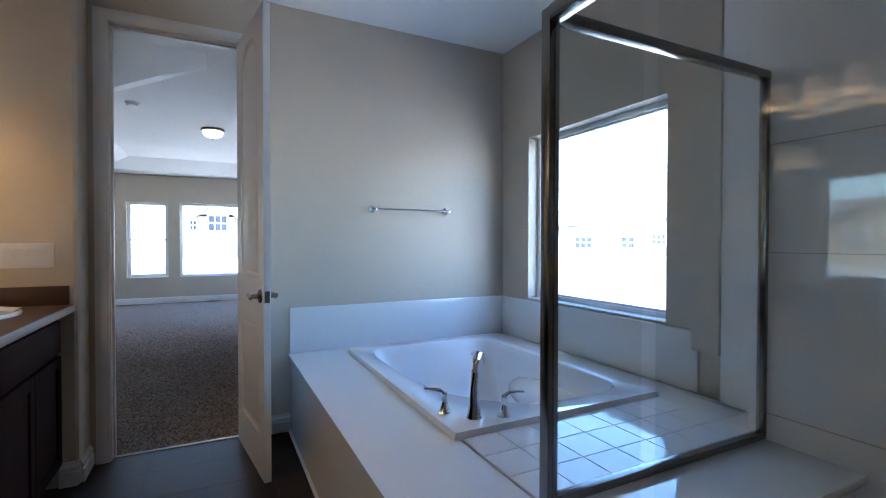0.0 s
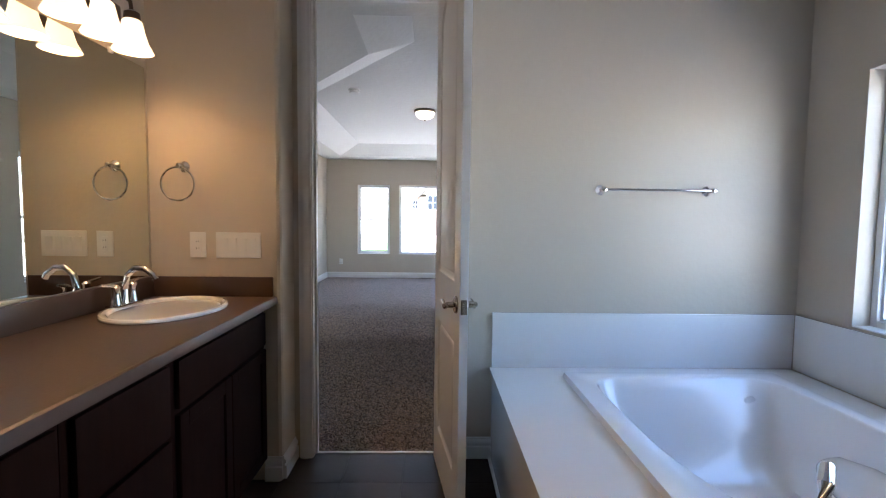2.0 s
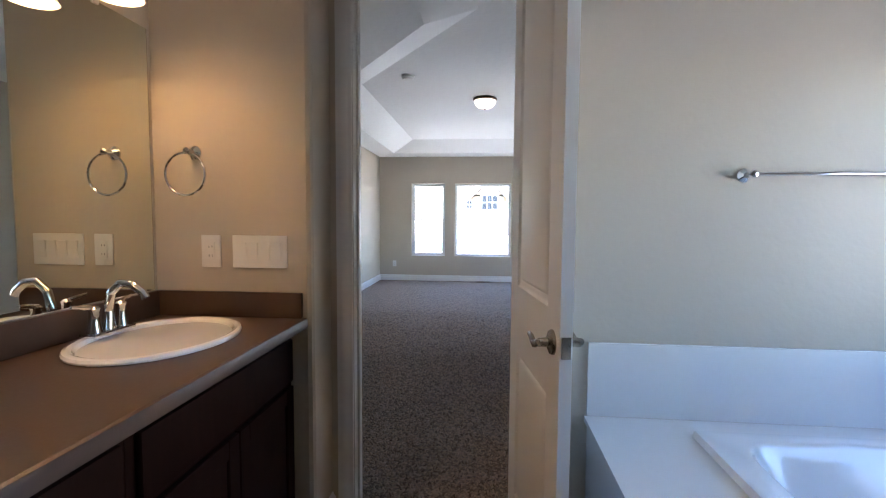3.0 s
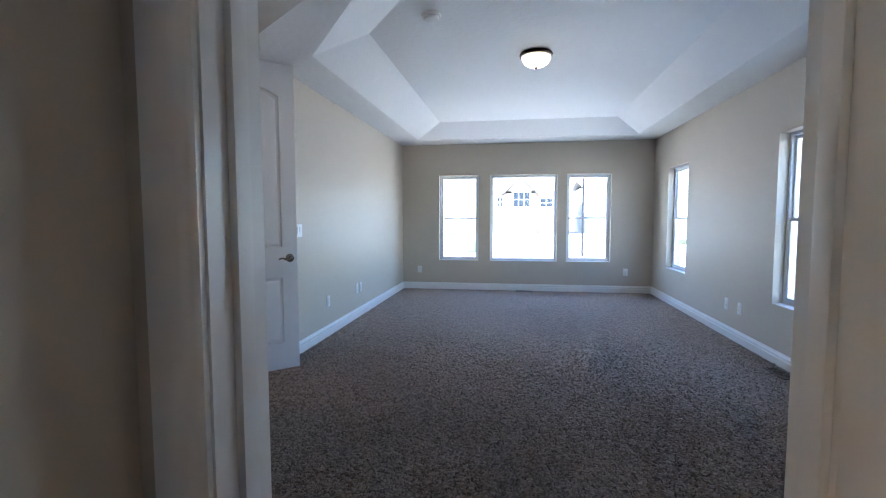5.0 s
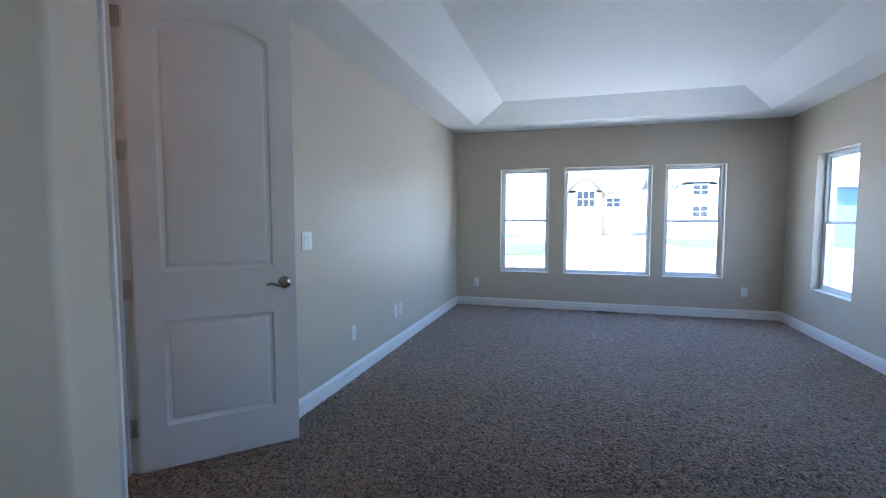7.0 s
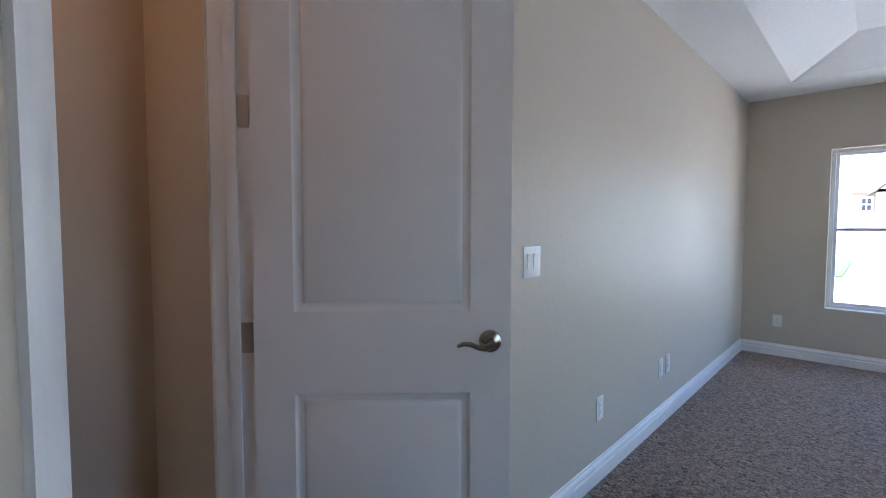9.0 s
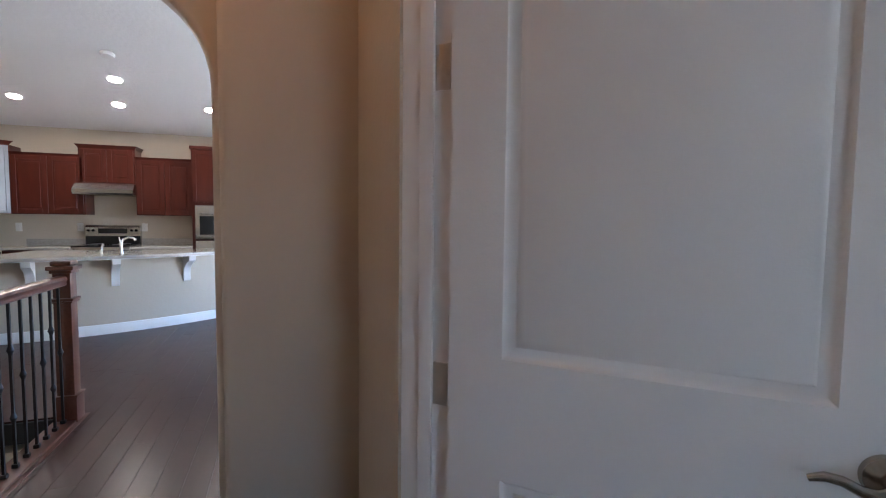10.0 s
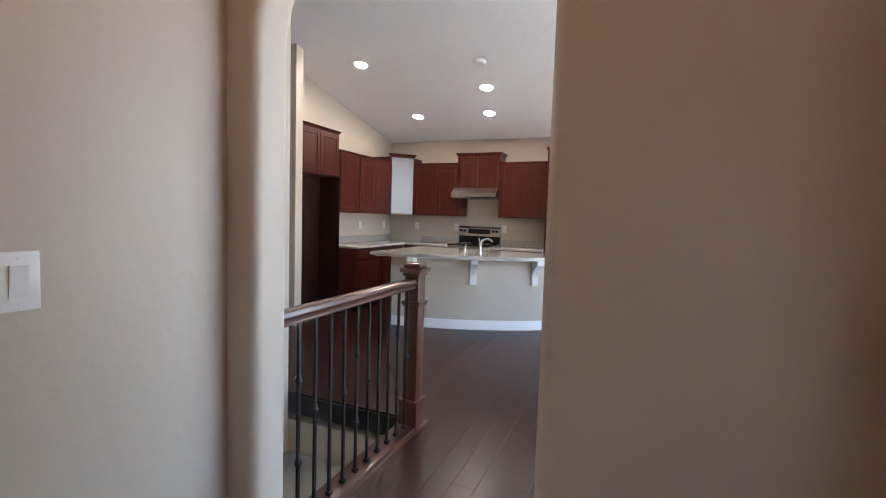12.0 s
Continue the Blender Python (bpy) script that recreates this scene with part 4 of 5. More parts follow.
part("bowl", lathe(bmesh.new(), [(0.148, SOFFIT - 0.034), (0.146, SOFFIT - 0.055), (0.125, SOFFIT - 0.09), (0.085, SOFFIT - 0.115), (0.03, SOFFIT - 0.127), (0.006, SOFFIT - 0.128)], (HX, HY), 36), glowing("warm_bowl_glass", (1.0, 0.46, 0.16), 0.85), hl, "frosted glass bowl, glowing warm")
sd = thing("smoke_detector", "round white smoke detector on the ceiling", "smoke detector")
part("base", lathe(bmesh.new(), [(0.07, TRAYTOP), (0.072, TRAYTOP - 0.012), (0.066, TRAYTOP - 0.02)], (-0.728, 6.863), 28), PLASTIC, sd)
part("cap", lathe(bmesh.new(), [(0.056, TRAYTOP - 0.019), (0.058, TRAYTOP - 0.035), (0.05, TRAYTOP - 0.043), (0.01, TRAYTOP - 0.045)], (-0.728, 6.863), 28), PLASTIC, sd)
th = tagged(part("threshold_strip", box(-0.455, 0.225, 3.952, 3.972, 0.002, 0.010, 0.003), TRIM), "pale metal threshold strip between tile and carpet", "threshold")

# ---- outside ----
DIRT = material("pale_dry_soil", (0.44, 0.42, 0.39), 0.95, vary=0.25, scale=0.6, bump=0.4, bump_scale=6)
CONC = material("pale_concrete", (0.5, 0.49, 0.47), 0.85, vary=0.1, scale=1.5)
LAWN = material("lawn_green", (0.042, 0.072, 0.010), 0.9, vary=0.4, scale=8, bump=0.6, bump_scale=60)
STUCCO = [material("stucco_%s" % n, c, 0.85, vary=0.06, scale=2, bump=0.3, bump_scale=80) for n, c in (("cream", (0.30, 0.26, 0.20)), ("white", (0.42, 0.41, 0.39)), ("blue", (0.10, 0.17, 0.22)), ("tan", (0.36, 0.28, 0.20)))]
SHINGLE = material("tan_grey_shingles", (0.25, 0.235, 0.22), 0.9, vary=0.35, scale=12, bump=0.4, bump_scale=30)
WGLASS = material("dark_window_glass", (0.045, 0.052, 0.062), 0.15, vary=0.1, spec=0.2)
STONE = material("brown_stone_veneer", (0.3, 0.2, 0.15), 0.85, vary=0.4, scale=10, bump=0.6, bump_scale=14)
structure("ground", box(-4000, 4000, -4000, 4000, -0.6, -0.45), DIRT, "pale dry soil of the building lots")
structure("road", box(-120, 120, 16, 24, -0.45, -0.43), CONC, "pale concrete street")
for x0, x1, y0, y1 in ((-7.0, -1.9, 26.5, 36), (5.6, 12.5, 35, 47), (14.5, 25, 31, 40)):
    tagged(part("lawn", box(x0, x1, y0, y1, -0.45, -0.40, 0.02), LAWN), "patch of green lawn", "lawn", "", "stuff")


def house(at, w, d, h, wallmat, windows, garage=False, stone=False, ridge=1.9, label="one-storey stucco house with a grey shingle roof"):
    """A gabled house; its front faces -y, x across; windows: (x, z, width, height)."""
    o = thing("house", label, "house", "neighbouring houses")
    part("wall", box(-w / 2, w / 2, 0, d, -1.3, h), wallmat, o)
    bm = bmesh.new()
    prism(bm, [(-0.5, h - 0.05), (d / 2, h + ridge), (d + 0.5, h - 0.05), (d + 0.5, h + 0.15), (d / 2, h + ridge + 0.2), (-0.5, h + 0.15)], "x", -w / 2 - 0.4, w / 2 + 0.4)
    part("roof", bm, SHINGLE, o)
    gw = w * 0.42
    bm = bmesh.new()
    prism(bm, [(-w * 0.08 - gw / 2, -1.3), (-w * 0.08 + gw / 2, -1.3), (-w * 0.08 + gw / 2, h), (-w * 0.08, h + ridge * 0.75), (-w * 0.08 - gw / 2, h)], "y", -0.5, 0.5)
    gable = part("gable_wall", bm, wallmat, o)
    bm = bmesh.new()
    gx, top = -w * 0.08, h + ridge * 0.75
    for s in (-1, 1):
        prism(bm, [(gx, top + 0.02), (gx, top + 0.22), (gx + s * (gw / 2 + 0.45), h - 0.1), (gx + s * (gw / 2 + 0.45), h - 0.3)], "y", -0.9, d / 2)
    part("gable_roof", bm, SHINGLE, gable)
    if stone:
        part("stone_base", box(gx - gw / 2 - 0.03, gx + gw / 2 + 0.03, -0.56, -0.45, -1.3, 0.5), STONE, o, "brown stone veneer base")
    for x, z, ww, hh in windows:
        y = -0.5 if abs(x - gx) < gw / 2 else 0.0
        win = part("window", box(x - ww / 2 - 0.09, x + ww / 2 + 0.09, y - 0.06, y + 0.05, z - 0.09, z + hh + 0.09), TRIM, o)
        nx = 3 if ww > 1.3 else 2
        for i in range(nx):
            for j in range(2):
                a0, a1 = x - ww / 2 + i * ww / nx + 0.04, x - ww / 2 + (i + 1) * ww / nx - 0.04
                c0, c1 = z + j * hh / 2 + 0.04, z + (j + 1) * hh / 2 - 0.04
                part("pane", box(a0, a1, y - 0.075, y - 0.055, c0, c1), WGLASS, win)
    if garage:
        g = part("garage_door", box(w * 0.2, w * 0.44, -0.08, 0.05, -0.45, 2.0), TRIM, o)
        for k in range(4):
            part("garage_panel", box(w * 0.2 + 0.1, w * 0.44 - 0.1, -0.11, -0.07, -0.35 + k * 0.58, 0.12 + k * 0.58, 0.02), TRIM, g)
    o.matrix_world = at
    return o


house(pose(1.0, 52.6, 0.9), 7.6, 9, 2.9, STUCCO[3], [(-0.5, 1.43, 1.7, 1.55), (2.06, 1.42, 1.3, 0.9), (-2.7, 1.5, 0.6, 0.95)], False, True, 2.0, "tan stucco house with stone base across the street")
house(pose(11.4, 54.2, 0.6), 8.4, 9, 3.9, STUCCO[1], [(-0.5, 0.77, 1.3, 1.05), (-0.5, 2.85, 1.3, 0.95), (2.9, 1.0, 1.1, 1.3)], False, False, 0.9, "white two-storey stucco house across the street")
house(pose(-17, 42, 0.6), 15, 10, 3.0, STUCCO[0], [(-2, 0.9, 1.5, 1.5), (4, 0.9, 1.5, 1.5)], True, False, 2.2)
house(pose(33, 34, -0.2, 0, 0, -46), 9, 8, 2.9, STUCCO[1], [(-1.0, 0.9, 1.6, 1.1), (3.0, 0.9, 1.2, 1.1)], False, False, 1.7, "white one-storey stucco house on the neighbouring lot")
house(pose(56, 45, -0.05, 0, 0, -52), 12, 10, 4.2, STUCCO[0], [(0.0, 1.0, 1.8, 1.5), (4.5, 1.0, 1.5, 1.3)], True, False, 2.6, "cream stucco house with a tall gable")
house(pose(18.5, 37, 0.0, 0, 0, -25), 8, 9, 3.2, STUCCO[2], [(-2, 0.9, 1.5, 1.4), (2.5, 0.9, 1.3, 1.4)], False, False, 1.8, "blue-grey sided house down the street")
house(pose(40, 16, -0.1, 0, 0, -72), 12, 9, 3.0, STUCCO[3], [(-2, 0.9, 1.5, 1.4), (3.5, 0.9, 1.3, 1.4)], True, False, 1.9, "tan stucco house on a far lot")
pole = thing("light_pole", "dark metal street lamp post at the kerb", "street lamp")
part("pole", tube(bmesh.new(), [(2.85, 24.6, -0.45), (2.85, 24.6, 4.6)], [0.05, 0.04], 10), IRON, pole)
part("lantern", lathe(bmesh.new(), [(0.06, 4.6), (0.16, 4.7), (0.18, 5.0), (0.06, 5.15)], (2.85, 24.6), 12), IRON, pole)


# ---- great room: stair rail ----
RY, NX = 4.893, -5.20
rail = thing("stair_railing", "red-brown wooden stair railing with black iron balusters", "railing")
bm = bmesh.new()
prism(bm, [(RY - 0.030, 0.912), (RY - 0.020, 0.903), (RY + 0.020, 0.903), (RY + 0.030, 0.912), (RY + 0.027, 0.928), (RY + 0.034, 0.944), (RY + 0.030, 0.960), (RY + 0.016, 0.969), (RY - 0.016, 0.969), (RY - 0.030, 0.960), (RY - 0.034, 0.944), (RY - 0.027, 0.928)], "x", NX + 0.04, -3.80)
part("handrail", bm, OAKRAIL, rail)
part("shoe_rail", box(NX + 0.04, -3.792, RY - 0.055, RY + 0.055, 0.0, 0.022, 0.004), OAKRAIL, rail)
part("floor_cap", box(NX - 0.10, -3.792, RY - 0.09, RY + 0.08, -0.012, 0.006, 0.003), OAKRAIL, rail)
post = part("newel_post", box(NX - 0.048, NX + 0.048, RY - 0.048, RY + 0.048, 0.006, 1.004, 0.004), OAKRAIL, rail, "square red-brown wooden newel post")
for name, r, z0, z1, bev in (("newel_base", 0.062, 0.006, 0.17, 0.004), ("base_moulding", 0.068, 0.17, 0.186, 0.006), ("collar", 0.058, 0.790, 0.802, 0.004), ("collar", 0.064, 0.802, 0.822, 0.007), ("cap_moulding", 0.060, 0.982, 1.003, 0.005), ("cap", 0.074, 1.003, 1.030, 0.006), ("finial", 0.058, 1.030, 1.063, 0.014)):
    part(name, box(NX - r, NX + r, RY - r, RY + r, z0, z1, bev), OAKRAIL, post)
for k in range(11):
    x = NX + 0.10 + k * 0.1105
    bm = bmesh.new()
    bx(bm, x - 0.0065, x + 0.0065, RY - 0.0065, RY + 0.0065, 0.022, 0.906)
    for z in ((0.485,), (0.29, 0.65), (0.485,), ())[k % 4]:
        lathe(bm, [(0.0075, z - 0.028), (0.0125, z - 0.012), (0.0165, z), (0.0125, z + 0.012), (0.0075, z + 0.028)], (x, RY), 12)
    bal = part("baluster", bm, IRON, rail)
    part("shoe", box(x - 0.014, x + 0.014, RY - 0.014, RY + 0.014, 0.022, 0.044, 0.004), IRON, bal)
for k in range(7):
    z = -0.2 - k * 0.185
    tr = thing("stair_tread", "carpeted stair step going down", "stair", "stairs down")
    x0 = -4.0 - (k + 1) * 0.17 if k < 6 else -5.26
    part("tread", box(x0, -3.795, 3.822, 4.838, z - 0.185, z, 0.015), CARPET, tr)


# ---- kitchen ----
def cab_front(bm, w, z0, z1, rail=0.06):
    """A framed cabinet door on local plane y = 0 facing -y, from x = 0 to w."""
    for a in ((0, rail, z0, z1), (w - rail, w, z0, z1), (rail, w - rail, z0, z0 + rail), (rail, w - rail, z1 - rail, z1)):
        bx(bm, a[0], a[1], -0.020, 0, a[2], a[3], 0.003, 1)
    bx(bm, rail, w - rail, -0.011, 0, z0 + rail, z1 - rail)
    bx(bm, rail + 0.02, w - rail - 0.02, -0.016, -0.008, z0 + rail + 0.02, z1 - rail - 0.02, 0.004, 1)
    return bm


def crown(w, d, z, h=0.055, out=0.04):
    """A crown moulding round the front and the sides of a cabinet top."""
    bm = bmesh.new()
    lo = [bm.verts.new(p) for p in ((0, d, z), (0, 0, z), (w, 0, z), (w, d, z))]
    mid = [bm.verts.new(p) for p in ((-out * 0.4, d, z + h * 0.45), (-out * 0.4, -out * 0.4, z + h * 0.45), (w + out * 0.4, -out * 0.4, z + h * 0.45), (w + out * 0.4, d, z + h * 0.45))]
    hi = [bm.verts.new(p) for p in ((-out, d, z + h), (-out, -out, z + h), (w + out, -out, z + h), (w + out, d, z + h))]
    for a, b in ((lo, mid), (mid, hi)):
        for i in range(4):
            bm.faces.new((a[i], a[(i + 1) % 4], b[(i + 1) % 4], b[i]))
    bm.faces.new(hi)
    bm.faces.new(lo[::-1])
    return bm


def cabinet(at, w, d, z0, z1, doors, label, crowned=0.03, pale_door=False, drawers=False, toe=False):
    """A cabinet unit; local x along its front, y back to the wall."""
    c = thing("kitchen_cabinet", label, "cabinet", "kitchen cabinets")
    b = bmesh.new()
    bx(b, 0, w, 0, d, z0 + (0.1 if toe else 0), z1)
    if toe:
        bx(b, 0, w, 0.06, d, z0, z0 + 0.1)
    part("body", b, CHERRY, c)
    if crowned:
        part("crown", crown(w, d, z1, crowned, crowned * 0.7), CHERRY, c)
    dw = (w - 0.03) / doors
    for k in range(doors):
        x = 0.015 + k * dw
        top = z1 - 0.015
        if drawers:
            bm = box(0.004, dw - 0.004, -0.02, 0, z1 - 0.17, top, 0.004)
            bmesh.ops.translate(bm, vec=(x, 0, 0), verts=bm.verts[:])
            part("drawer_front", bm, CHERRY, c)
            top = z1 - 0.185
        bm = cab_front(bmesh.new(), dw - 0.008, z0 + (0.115 if toe else 0.012), top)
        bmesh.ops.translate(bm, vec=(x + 0.004, 0, 0), verts=bm.verts[:])
        if pale_door:
            bm.free()
            fr = bmesh.new()
            zz0, zz1, q = z0 + 0.012, top, 0.045
            for a in ((0, q, zz0, zz1), (dw - 0.008 - q, dw - 0.008, zz0, zz1), (q, dw - 0.008 - q, zz0, zz0 + q), (q, dw - 0.008 - q, zz1 - q, zz1)):
                bx(fr, x + 0.004 + a[0], x + 0.004 + a[1], -0.02, 0, a[2], a[3], 0.003, 1)
            dr = part("door", fr, REFLECTED, c, "framed door, a window reflection put into its pale colour")
            part("door_glass", box(x + 0.004 + q, x + dw - 0.004 - q, -0.012, -0.006, zz0 + q, zz1 - q), REFLECTED, dr, "door panel in the pale colour of a reflected window")
        else:
            part("door", bm, CHERRY, c)
    c.matrix_world = at
    return c


# corner cabinet door: the reflected window is put into this pale colour
REFLECTED = material("pale_window_reflection", (0.20, 0.205, 0.235), 0.2, vary=0.04, scale=3)
UB, UT = 1.372, 2.20
XB, YLF = -9.58, 2.385
# back wall: local x runs along +y, local y towards -x
back = lambda y: pose(XB, y, 0, 0, 0, 90)
cabinet(back(2.67), 0.865, 0.328, UB, UT, 2, "cherry wood wall cabinet with two framed doors")
cabinet(back(3.465), 0.70, 0.328, 1.83, 2.33, 2, "short cherry wood cabinet above the range hood", 0.05)
cabinet(back(4.168), 0.762, 0.328, UB, UT, 2, "cherry wood wall cabinet with two framed doors")
# left wall: local x runs along -x, front faces +y
left = lambda x, y=YLF: pose(x, y, 0, 0, 0, 180)
cabinet(left(-7.88), 0.495, 0.328, UB, UT, 1, "cherry wood wall cabinet with a framed door")
cabinet(left(-8.376), 0.93, 0.328, UB, UT, 2, "cherry wood wall cabinet with framed doors")
cabinet(left(-7.035), 0.835, 0.318, 1.85, 2.42, 2, "cherry wood cabinet over the empty refrigerator bay", 0.04)
cc = cabinet(pose(-9.295, YLF + 0.005, 0, 0, 0, 135), 0.41, 0.02, UB, 2.32, 1, "tall cherry corner cabinet, its door coloured as a pale reflection", 0.05, True)
bm = bmesh.new()
prism(bm, [(-9.307, YLF + 0.002), (-9.307, KY + 0.002), (KX + 0.002, KY + 0.002), (KX + 0.002, 2.668), (-9.582, 2.668), (-9.585, 2.665), (-9.31, YLF + 0.005)], "z", UB, 2.32)
cb = tagged(part("corner_cabinet_body", bm, CHERRY), "cherry wood body of the corner wall cabinet", "cabinet", "kitchen cabinets")
# refrigerator bay, dark brown at the side and the back
bay = thing("refrigerator_panel", "dark brown panel beside the empty refrigerator bay", "cabinet panel", "kitchen cabinets")
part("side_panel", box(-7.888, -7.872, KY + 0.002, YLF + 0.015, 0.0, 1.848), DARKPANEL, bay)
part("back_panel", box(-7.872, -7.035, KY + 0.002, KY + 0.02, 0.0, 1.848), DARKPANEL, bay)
# base cabinets and counters
CTOP = 0.914
for y, w in ((2.67, 0.38), (3.053, 0.375), (4.168, 0.762)):
    cabinet(pose(-9.31, y, 0, 0, 0, 90), w, 0.598, 0.0, CTOP - 0.032, 1 if w < 0.6 else 2, "cherry wood base cabinet with drawer and door", 0, False, True, True)
for x, w in ((-7.892, 0.70), (-8.592, 0.70)):
    cabinet(left(x, 2.66), w, 0.605, 0.0, CTOP - 0.032, 1, "cherry wood base cabinet with drawer and door", 0, False, True, True)
for name, x0, x1, y0, y1 in (("back", KX, -9.28, 2.692, 3.428), ("right", KX, -9.28, 4.147, 4.935), ("left", KX, -7.892, KY, 2.690)):
    c = thing("kitchen_counter", "pale speckled granite kitchen counter with low splash", "counter")
    part("slab", box(x0 + 0.001, x1, y0 + 0.001, y1, CTOP - 0.03, CTOP, 0.004), GRANITE, c)
    if name == "left":
        part("splash", box(x0 + 0.02, x1, y0 + 0.001, y0 + 0.02, CTOP, CTOP + 0.1, 0.003), GRANITE, c)
    else:
        part("splash", box(x0 + 0.001, x0 + 0.02, y0 + 0.001, y1, CTOP, CTOP + 0.1, 0.003), GRANITE, c)
# oven tower
ov = thing("oven_tower", "tall cherry cabinet with two built-in stainless ovens", "oven cabinet")
part("body", box(KX + 0.002, -9.34, 4.942, 5.72, 0.0, 2.36), CHERRY, ov)
part("crown", bx(bmesh.new(), KX + 0.002, -9.31, 4.922, 5.74, 2.36, 2.41, 0.012), CHERRY, ov)
for z0, z1 in ((1.02, 1.53), (0.48, 1.0)):
    o = part("oven", box(-9.345, -9.315, 4.985, 5.675, z0, z1, 0.006), STEEL, ov, "stainless oven front")
    part("oven_glass", box(-9.317, -9.311, 5.045, 5.615, z0 + 0.07, z1 - 0.16, 0.003), BLACK, o, "dark oven window")
    part("oven_handle", tube(bmesh.new(), [(-9.315, 5.055, z1 - 0.12), (-9.275, 5.065, z1 - 0.12), (-9.275, 5.595, z1 - 0.12), (-9.315, 5.605, z1 - 0.12)], 0.009, 10), STEEL, o)
for a in ((4.955, 1.57, 5.315, 2.34), (5.335, 1.57, 5.695, 2.34)):
    part("cabinet_door", shaker(bmesh.new(), -9.34, a[0], a[2], a[1], a[3]), CHERRY, ov)
# range and hood
rg = thing("kitchen_range", "stainless freestanding range with black cooktop", "range")
part("body", box(KX + 0.005, -9.31, 3.432, 4.143, 0.0, CTOP + 0.005, 0.006), STEEL, rg)
part("cooktop", box(KX + 0.07, -9.30, 3.437, 4.138, CTOP + 0.005, CTOP + 0.022, 0.004), BLACK, rg)
bm = bmesh.new()
prism(bm, [(KX + 0.005, 1.055), (KX + 0.094, 1.055), (KX + 0.085, 1.185), (KX + 0.05, 1.215), (KX + 0.005, 1.215)], "y", 3.432, 4.143)
part("back_riser", box(KX + 0.005, KX + 0.088, 3.437, 4.138, CTOP + 0.005, 1.055), BLACK, rg, "black panel behind the cooktop")
con = part("control_panel", bm, STEEL, rg, "stainless control panel")
part("display", box(KX + 0.088, KX + 0.096, 3.60, 3.97, 1.095, 1.170, 0.002), BLACK, con)
for y in (3.475, 3.535, 4.03, 4.09):
    kb = lathe(bmesh.new(), [(0.018, 0), (0.018, 0.018), (0.014, 0.024)], seg=14)
    bmesh.ops.transform(kb, matrix=Matrix.Translation((KX + 0.09, y, 1.14)) @ Matrix.Rotation(radians(90), 4, "Y"), verts=kb.verts[:])
    part("knob", kb, BLACK, con)
for x in (-9.72, -9.48):
    for y in (3.61, 3.96):
        part("burner_grate", lathe(bmesh.new(), [(0.08, CTOP + 0.022), (0.085, CTOP + 0.03), (0.04, CTOP + 0.034)], (x, y), 16), IRON, rg)
part("oven_door", box(-9.312, -9.285, 3.452, 4.123, 0.2, 0.74, 0.006), BLACK, rg)
part("oven_handle", tube(bmesh.new(), [(-9.285, 3.49, 0.78), (-9.25, 3.50, 0.78), (-9.25, 4.075, 0.78), (-9.285, 4.085, 0.78)], 0.01, 10), STEEL, rg)
hood = thing("range_hood", "slim stainless under-cabinet range hood", "range hood")
bm = bmesh.new()
prism(bm, [(KX + 0.004, 1.665), (-9.44, 1.665), (-9.415, 1.685), (-9.42, 1.735), (-9.53, 1.825), (KX + 0.004, 1.826)], "y", 3.43, 4.166)
part("shell", bm, STEEL, hood)
part("filter", box(KX + 0.05, -9.48, 3.50, 4.10, 1.657, 1.666), NICKEL, hood)

# island with a curved front
IC, IR0, IR1 = (-11.44, 2.93), 3.90, 4.13


def island_outline(r, y0, y1, xb, n=28):
    a0, a1 = math.asin((y0 - IC[1]) / r), math.asin(min(0.999, (y1 - IC[1]) / r))
    pts = [(IC[0] + r * math.cos(a0 + (a1 - a0) * k / n), IC[1] + r * math.sin(a0 + (a1 - a0) * k / n)) for k in range(n + 1)]
    return pts + [(xb, y1), (xb, y0)]


isl = thing("kitchen_island", "curved kitchen island with taupe front and granite bar top", "kitchen island")
part("base", prism(bmesh.new(), island_outline(IR0, 3.40, 5.38, -8.70), "z", 0.0, 0.873), PAINT, isl)
part("base_side", box(-8.70, -7.58, 3.382, 3.40, 0.0, 0.873), CHERRY, isl, "dark wooden end panel")
bm = prism(bmesh.new(), island_outline(IR1, 3.25, 5.50, -8.74), "z", 0.880, 0.914)
part("bar_top", bm, GRANITE, isl)
bm = prism(bmesh.new(), island_outline(IR1 - 0.03, 3.29, 5.47, -8.72), "z", 0.868, 0.8805)
part("bar_trim", bm, TRIM, isl, "white strip below the bar top")
bm = bmesh.new()
curves = [(0.014, 0.0), (0.014, 0.085), (0.010, 0.092), (0.008, 0.11), (0.001, 0.116)]
rows_ = [[bm.verts.new((*p, z)) for p in island_outline(IR0 + d, 3.39, 5.39, -8.6)[:-2]] for d, z in curves]
for a_, b_ in zip(rows_, rows_[1:]):
    for k in range(len(a_) - 1):
        bm.faces.new((a_[k], a_[k + 1], b_[k + 1], b_[k]))
part("island_baseboard", bm, TRIM, isl, "curved white baseboard")
for y in (3.69, 4.39, 5.055):
    a = math.asin((y - IC[1]) / IR0)
    bm = bmesh.new()
    prism(bm, [(0.0, 0.55), (0.03, 0.55), (0.04, 0.58), (0.032, 0.64), (0.045, 0.70), (0.09, 0.76), (0.15, 0.793), (0.19, 0.813), (0.195, 0.868), (0.0, 0.868)], "y", -0.04, 0.04)
    bmesh.ops.transform(bm, matrix=Matrix.Translation((IC[0] + IR0 * math.cos(a) - 0.002, IC[1] + IR0 * math.sin(a), 0)) @ Matrix.Rotation(a, 4, "Z"), verts=bm.verts[:])
    part("corbel", bm, TRIM, isl, "white carved corbel")
kf = thing("kitchen_faucet", "tall chrome gooseneck kitchen faucet on the island", "faucet")
kx, ky = -8.0, 4.41
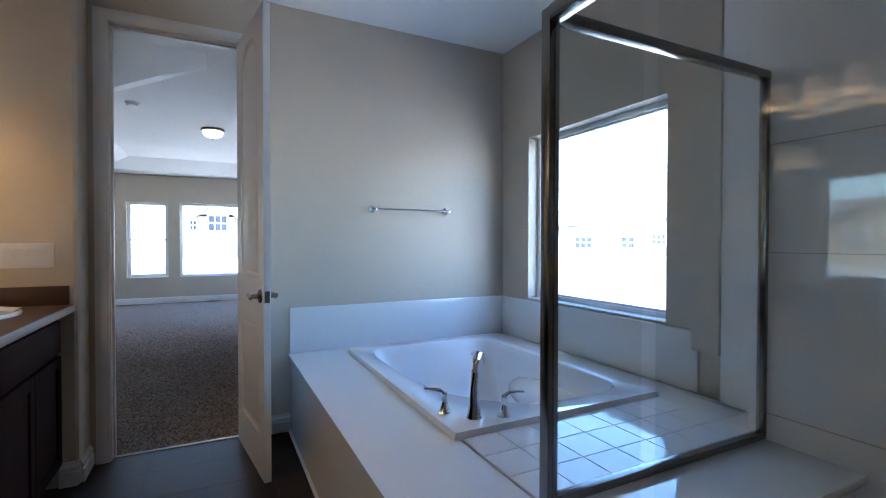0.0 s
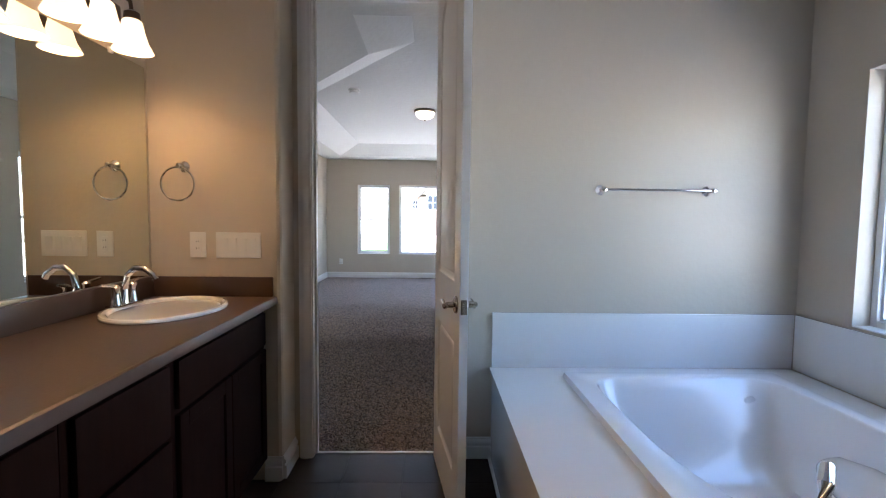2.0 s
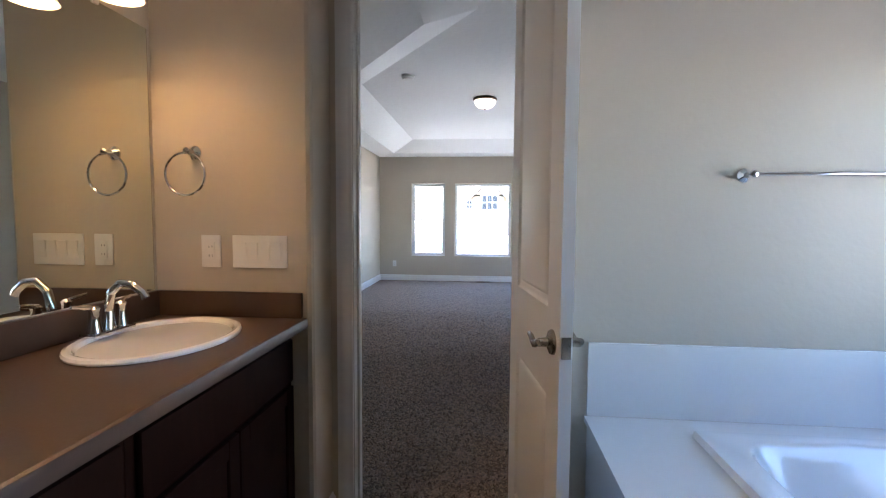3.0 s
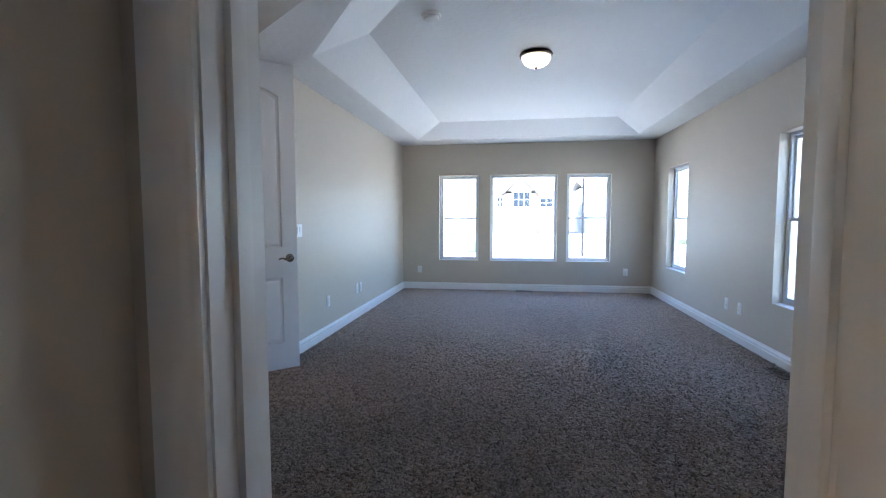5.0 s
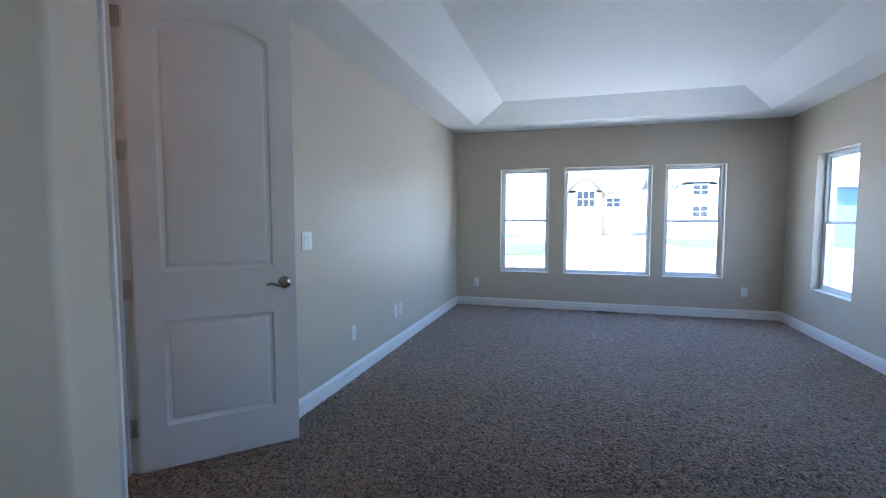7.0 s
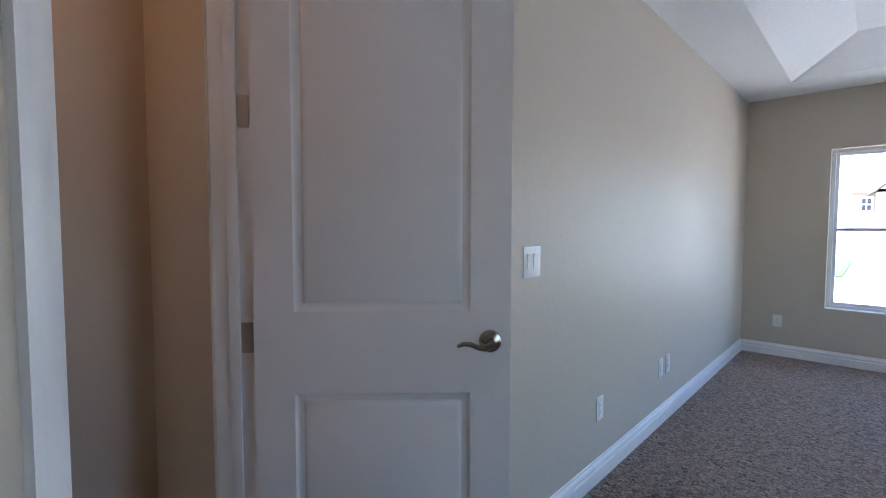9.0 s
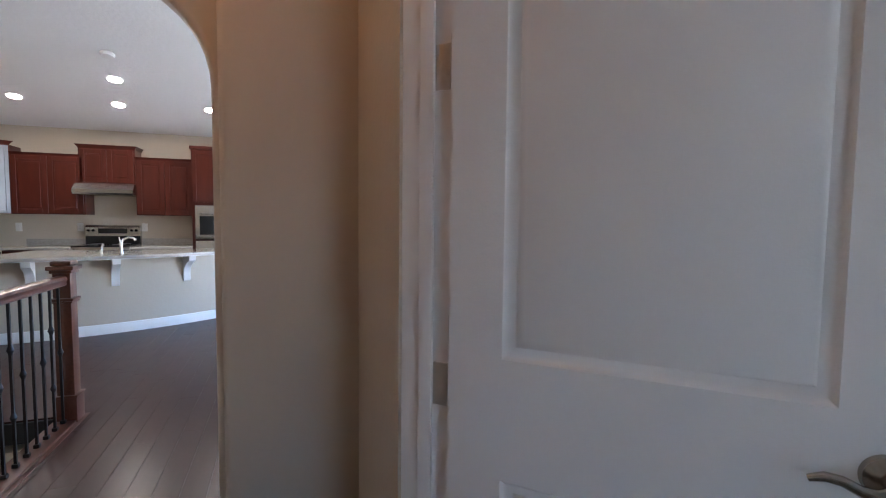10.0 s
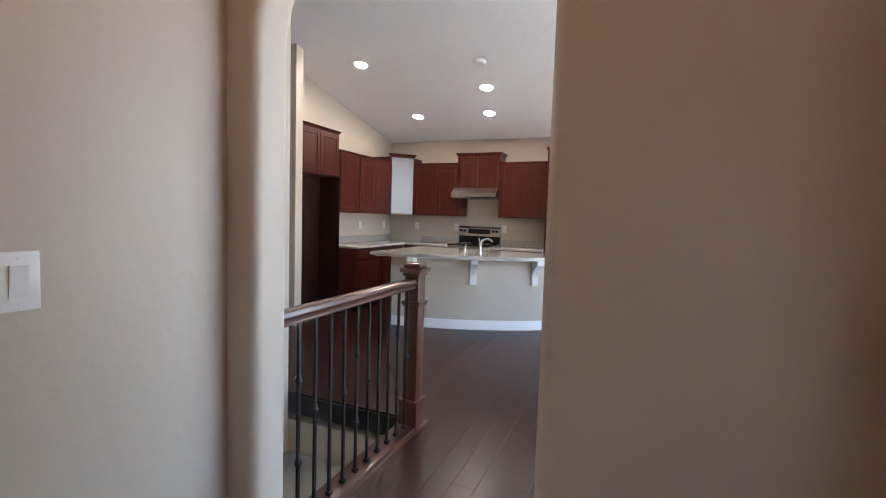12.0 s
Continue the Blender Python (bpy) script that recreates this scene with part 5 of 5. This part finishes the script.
part("spout", tube(bmesh.new(), [(kx, ky, 0.914), (kx, ky, 0.938), (kx, ky, 1.038), (kx - 0.01, ky + 0.02, 1.078), (kx - 0.02, ky + 0.07, 1.103), (kx - 0.03, ky + 0.12, 1.093), (kx - 0.035, ky + 0.14, 1.068)], [0.026, 0.02, 0.019, 0.016, 0.013, 0.013, 0.015], 12), CHROME, kf)
part("handle_lever", tube(bmesh.new(), [(kx, ky, 1.028), (kx + 0.02, ky - 0.01, 1.078), (kx + 0.02, ky - 0.015, 1.113)], [0.012, 0.009, 0.006], 8), CHROME, kf)
spr = thing("side_sprayer", "small chrome side sprayer on the island", "sprayer")
part("body", tube(bmesh.new(), [(kx + 0.03, ky - 0.19, 0.914), (kx + 0.03, ky - 0.19, 0.958), (kx + 0.03, ky - 0.185, 0.993), (kx + 0.03, ky - 0.17, 1.023)], [0.02, 0.013, 0.014, 0.016], 10), CHROME, spr)
for y, x in ((2.606, KX), (3.349, KX), (4.184, KX)):
    plate("power_outlet", pose(x, y, 1.185, 0, 0, -90), 1, "white outlet plate above the kitchen counter", "outlet")
for x in (-8.935, -9.69):
    plate("power_outlet", pose(x, KY, 1.185, 0, 0, 0), 1, "white outlet plate above the kitchen counter", "outlet")

# ceiling downlights and detector
LED = glowing("downlight_diffuser", (1.0, 0.9, 0.75), 22.0)
tilt = math.degrees(math.atan(0.215))
for x, y in ((-7.46, 2.98), (-8.24, 4.333), (-8.95, 4.16), (-8.93, 3.05), (-8.90, 5.28)):
    d = thing("downlight", "round recessed ceiling downlight, lit", "downlight", "kitchen downlights")
    part("trim_ring", lathe(bmesh.new(), [(0.070, 0.0), (0.095, 0.0), (0.095, -0.006), (0.072, -0.009), (0.070, -0.004)], seg=28), TRIM, d)
    part("diffuser", lathe(bmesh.new(), [(0.071, -0.001), (0.071, -0.004), (0.01, -0.005)], seg=24), LED, d, "glowing diffuser")
    d.matrix_world = pose(x, y, vault(x) - 0.001, 0, -tilt, 0)
d = thing("smoke_detector", "round white smoke detector on the vaulted ceiling", "smoke detector")
part("base", lathe(bmesh.new(), [(0.07, 0.0), (0.072, -0.012), (0.06, -0.035), (0.01, -0.04)], seg=24), PLASTIC, d)
d.matrix_world = pose(-7.66, 4.437, vault(-7.66) - 0.001, 0, -tilt, 0)

# ---- floor pieces, last ----
bath = bpy.data.objects["floor"]
tile_me = mesh_of(box(-0.1521, 0.1521, -0.1521, 0.1521, 0.0, 0.006, 0.0008, 1), VFLOOR)
for i in range(6):
    for j in range(14):
        x, y = -1.02 + 0.305 * i, -0.15 + 0.305 * j
        if x < 0.55 and not (x < -0.5 and y > 3.6) and y < 3.90:
            t = new("tile", tile_me)
            t.parent = bath
            t.matrix_world = pose(x, y, 0.0, 0, 0, 90 * ((i * 3 + j) % 4))
dk = [o for o in scene.objects if o.name == "deck_top"][0]
dt_me = mesh_of(box(-0.0745, 0.0745, -0.0745, 0.0745, 0.0, 0.004, 0.0012, 1), TILE)
bed = part("grout_bed", box(0.885, 2.145, 1.768, 2.228, DECK, DECK + 0.002), GROUT, dk)
for i in range(8):
    for j in range(3):
        t = new("tile", dt_me)
        t.parent = dk
        t.matrix_world = pose(0.965 + 0.1525 * i, 1.845 + 0.1525 * j, DECK + 0.0015)
hall = bpy.data.objects["floor_hall"]
rng = random.Random(5)
plank = {}


def plank_mesh(w):
    if w not in plank:
        plank[w] = mesh_of(box(0.0003, w - 0.0003, 0.0004, 0.1246, -0.012, 0.0, 0.0009, 1), HARDWOOD)
    return plank[w]


for r in range(36):
    y = 2.50 + 0.125 * r
    x = -9.4 - rng.randrange(8) * 0.1
    end = -2.45 if 4.97 <= y < 6.5 else (-5.29 if y < 4.85 else -3.80)
    while x < end - 0.3:
        w = rng.choice((1.2, 1.6, 2.0, 2.4))
        if x + w > end - 0.3:
            w = round(end - x, 3)
        t = new("plank", plank_mesh(w))
        t.parent = hall
        t.matrix_world = pose(x, y, 0.0)
        x += w


# ---- the carpet's yarn ends, where one walks ----
rng = np.random.default_rng(5)
N = 70000
px, py = rng.uniform(-2.72, 2.18, N), rng.uniform(3.985, 8.6, N)
keep = rng.random(N) < np.clip((8.6 - py) / 2.6, 0, 1)
keep &= (px > -2.12) | (py > 5.2)
px, py = px[keep], py[keep]
N = len(px)
turn_, bend_, long_, fat_ = rng.uniform(0, 2 * math.pi, N), rng.uniform(-1.5, 1.5, N), rng.uniform(0.010, 0.017, N), rng.uniform(0.0035, 0.0055, N)
tall = rng.uniform(0.004, 0.011, N)
rings = []
for k, (u, zz, f) in enumerate(((-1.0, 0.0, 0.7), (0.0, 1.0, 1.0), (1.0, 0.35, 0.55))):
    ang = turn_ + bend_ * u * 0.5
    cx_, cy_ = px + np.cos(ang) * long_ * u * 0.8, py + np.sin(ang) * long_ * u * 0.8
    nx_, ny_ = -np.sin(ang) * fat_ * f, np.cos(ang) * fat_ * f
    z_ = 0.003 + zz * tall
    rings += [np.stack((cx_ + nx_, cy_ + ny_, z_), 1), np.stack((cx_, cy_, z_ + fat_ * f * 1.2), 1), np.stack((cx_ - nx_, cy_ - ny_, z_), 1)]
co_ = np.stack(rings, 1).reshape(-1, 3)
quad = np.array(((0, 1, 4, 3), (1, 2, 5, 4), (3, 4, 7, 6), (4, 5, 8, 7)))
faces_ = (np.arange(N)[:, None, None] * 9 + quad[None]).reshape(-1, 4)
pile_me = bpy.data.meshes.new("carpet_pile")
pile_me.from_pydata(co_.tolist(), [], faces_.tolist())
pile_me.polygons.foreach_set("use_smooth", [True] * len(pile_me.polygons))
pile_me.materials.append(PILE)
tagged(new("carpet_pile", pile_me), "twisted grey-brown yarn ends of the cut-pile carpet", "carpet", "", "stuff")
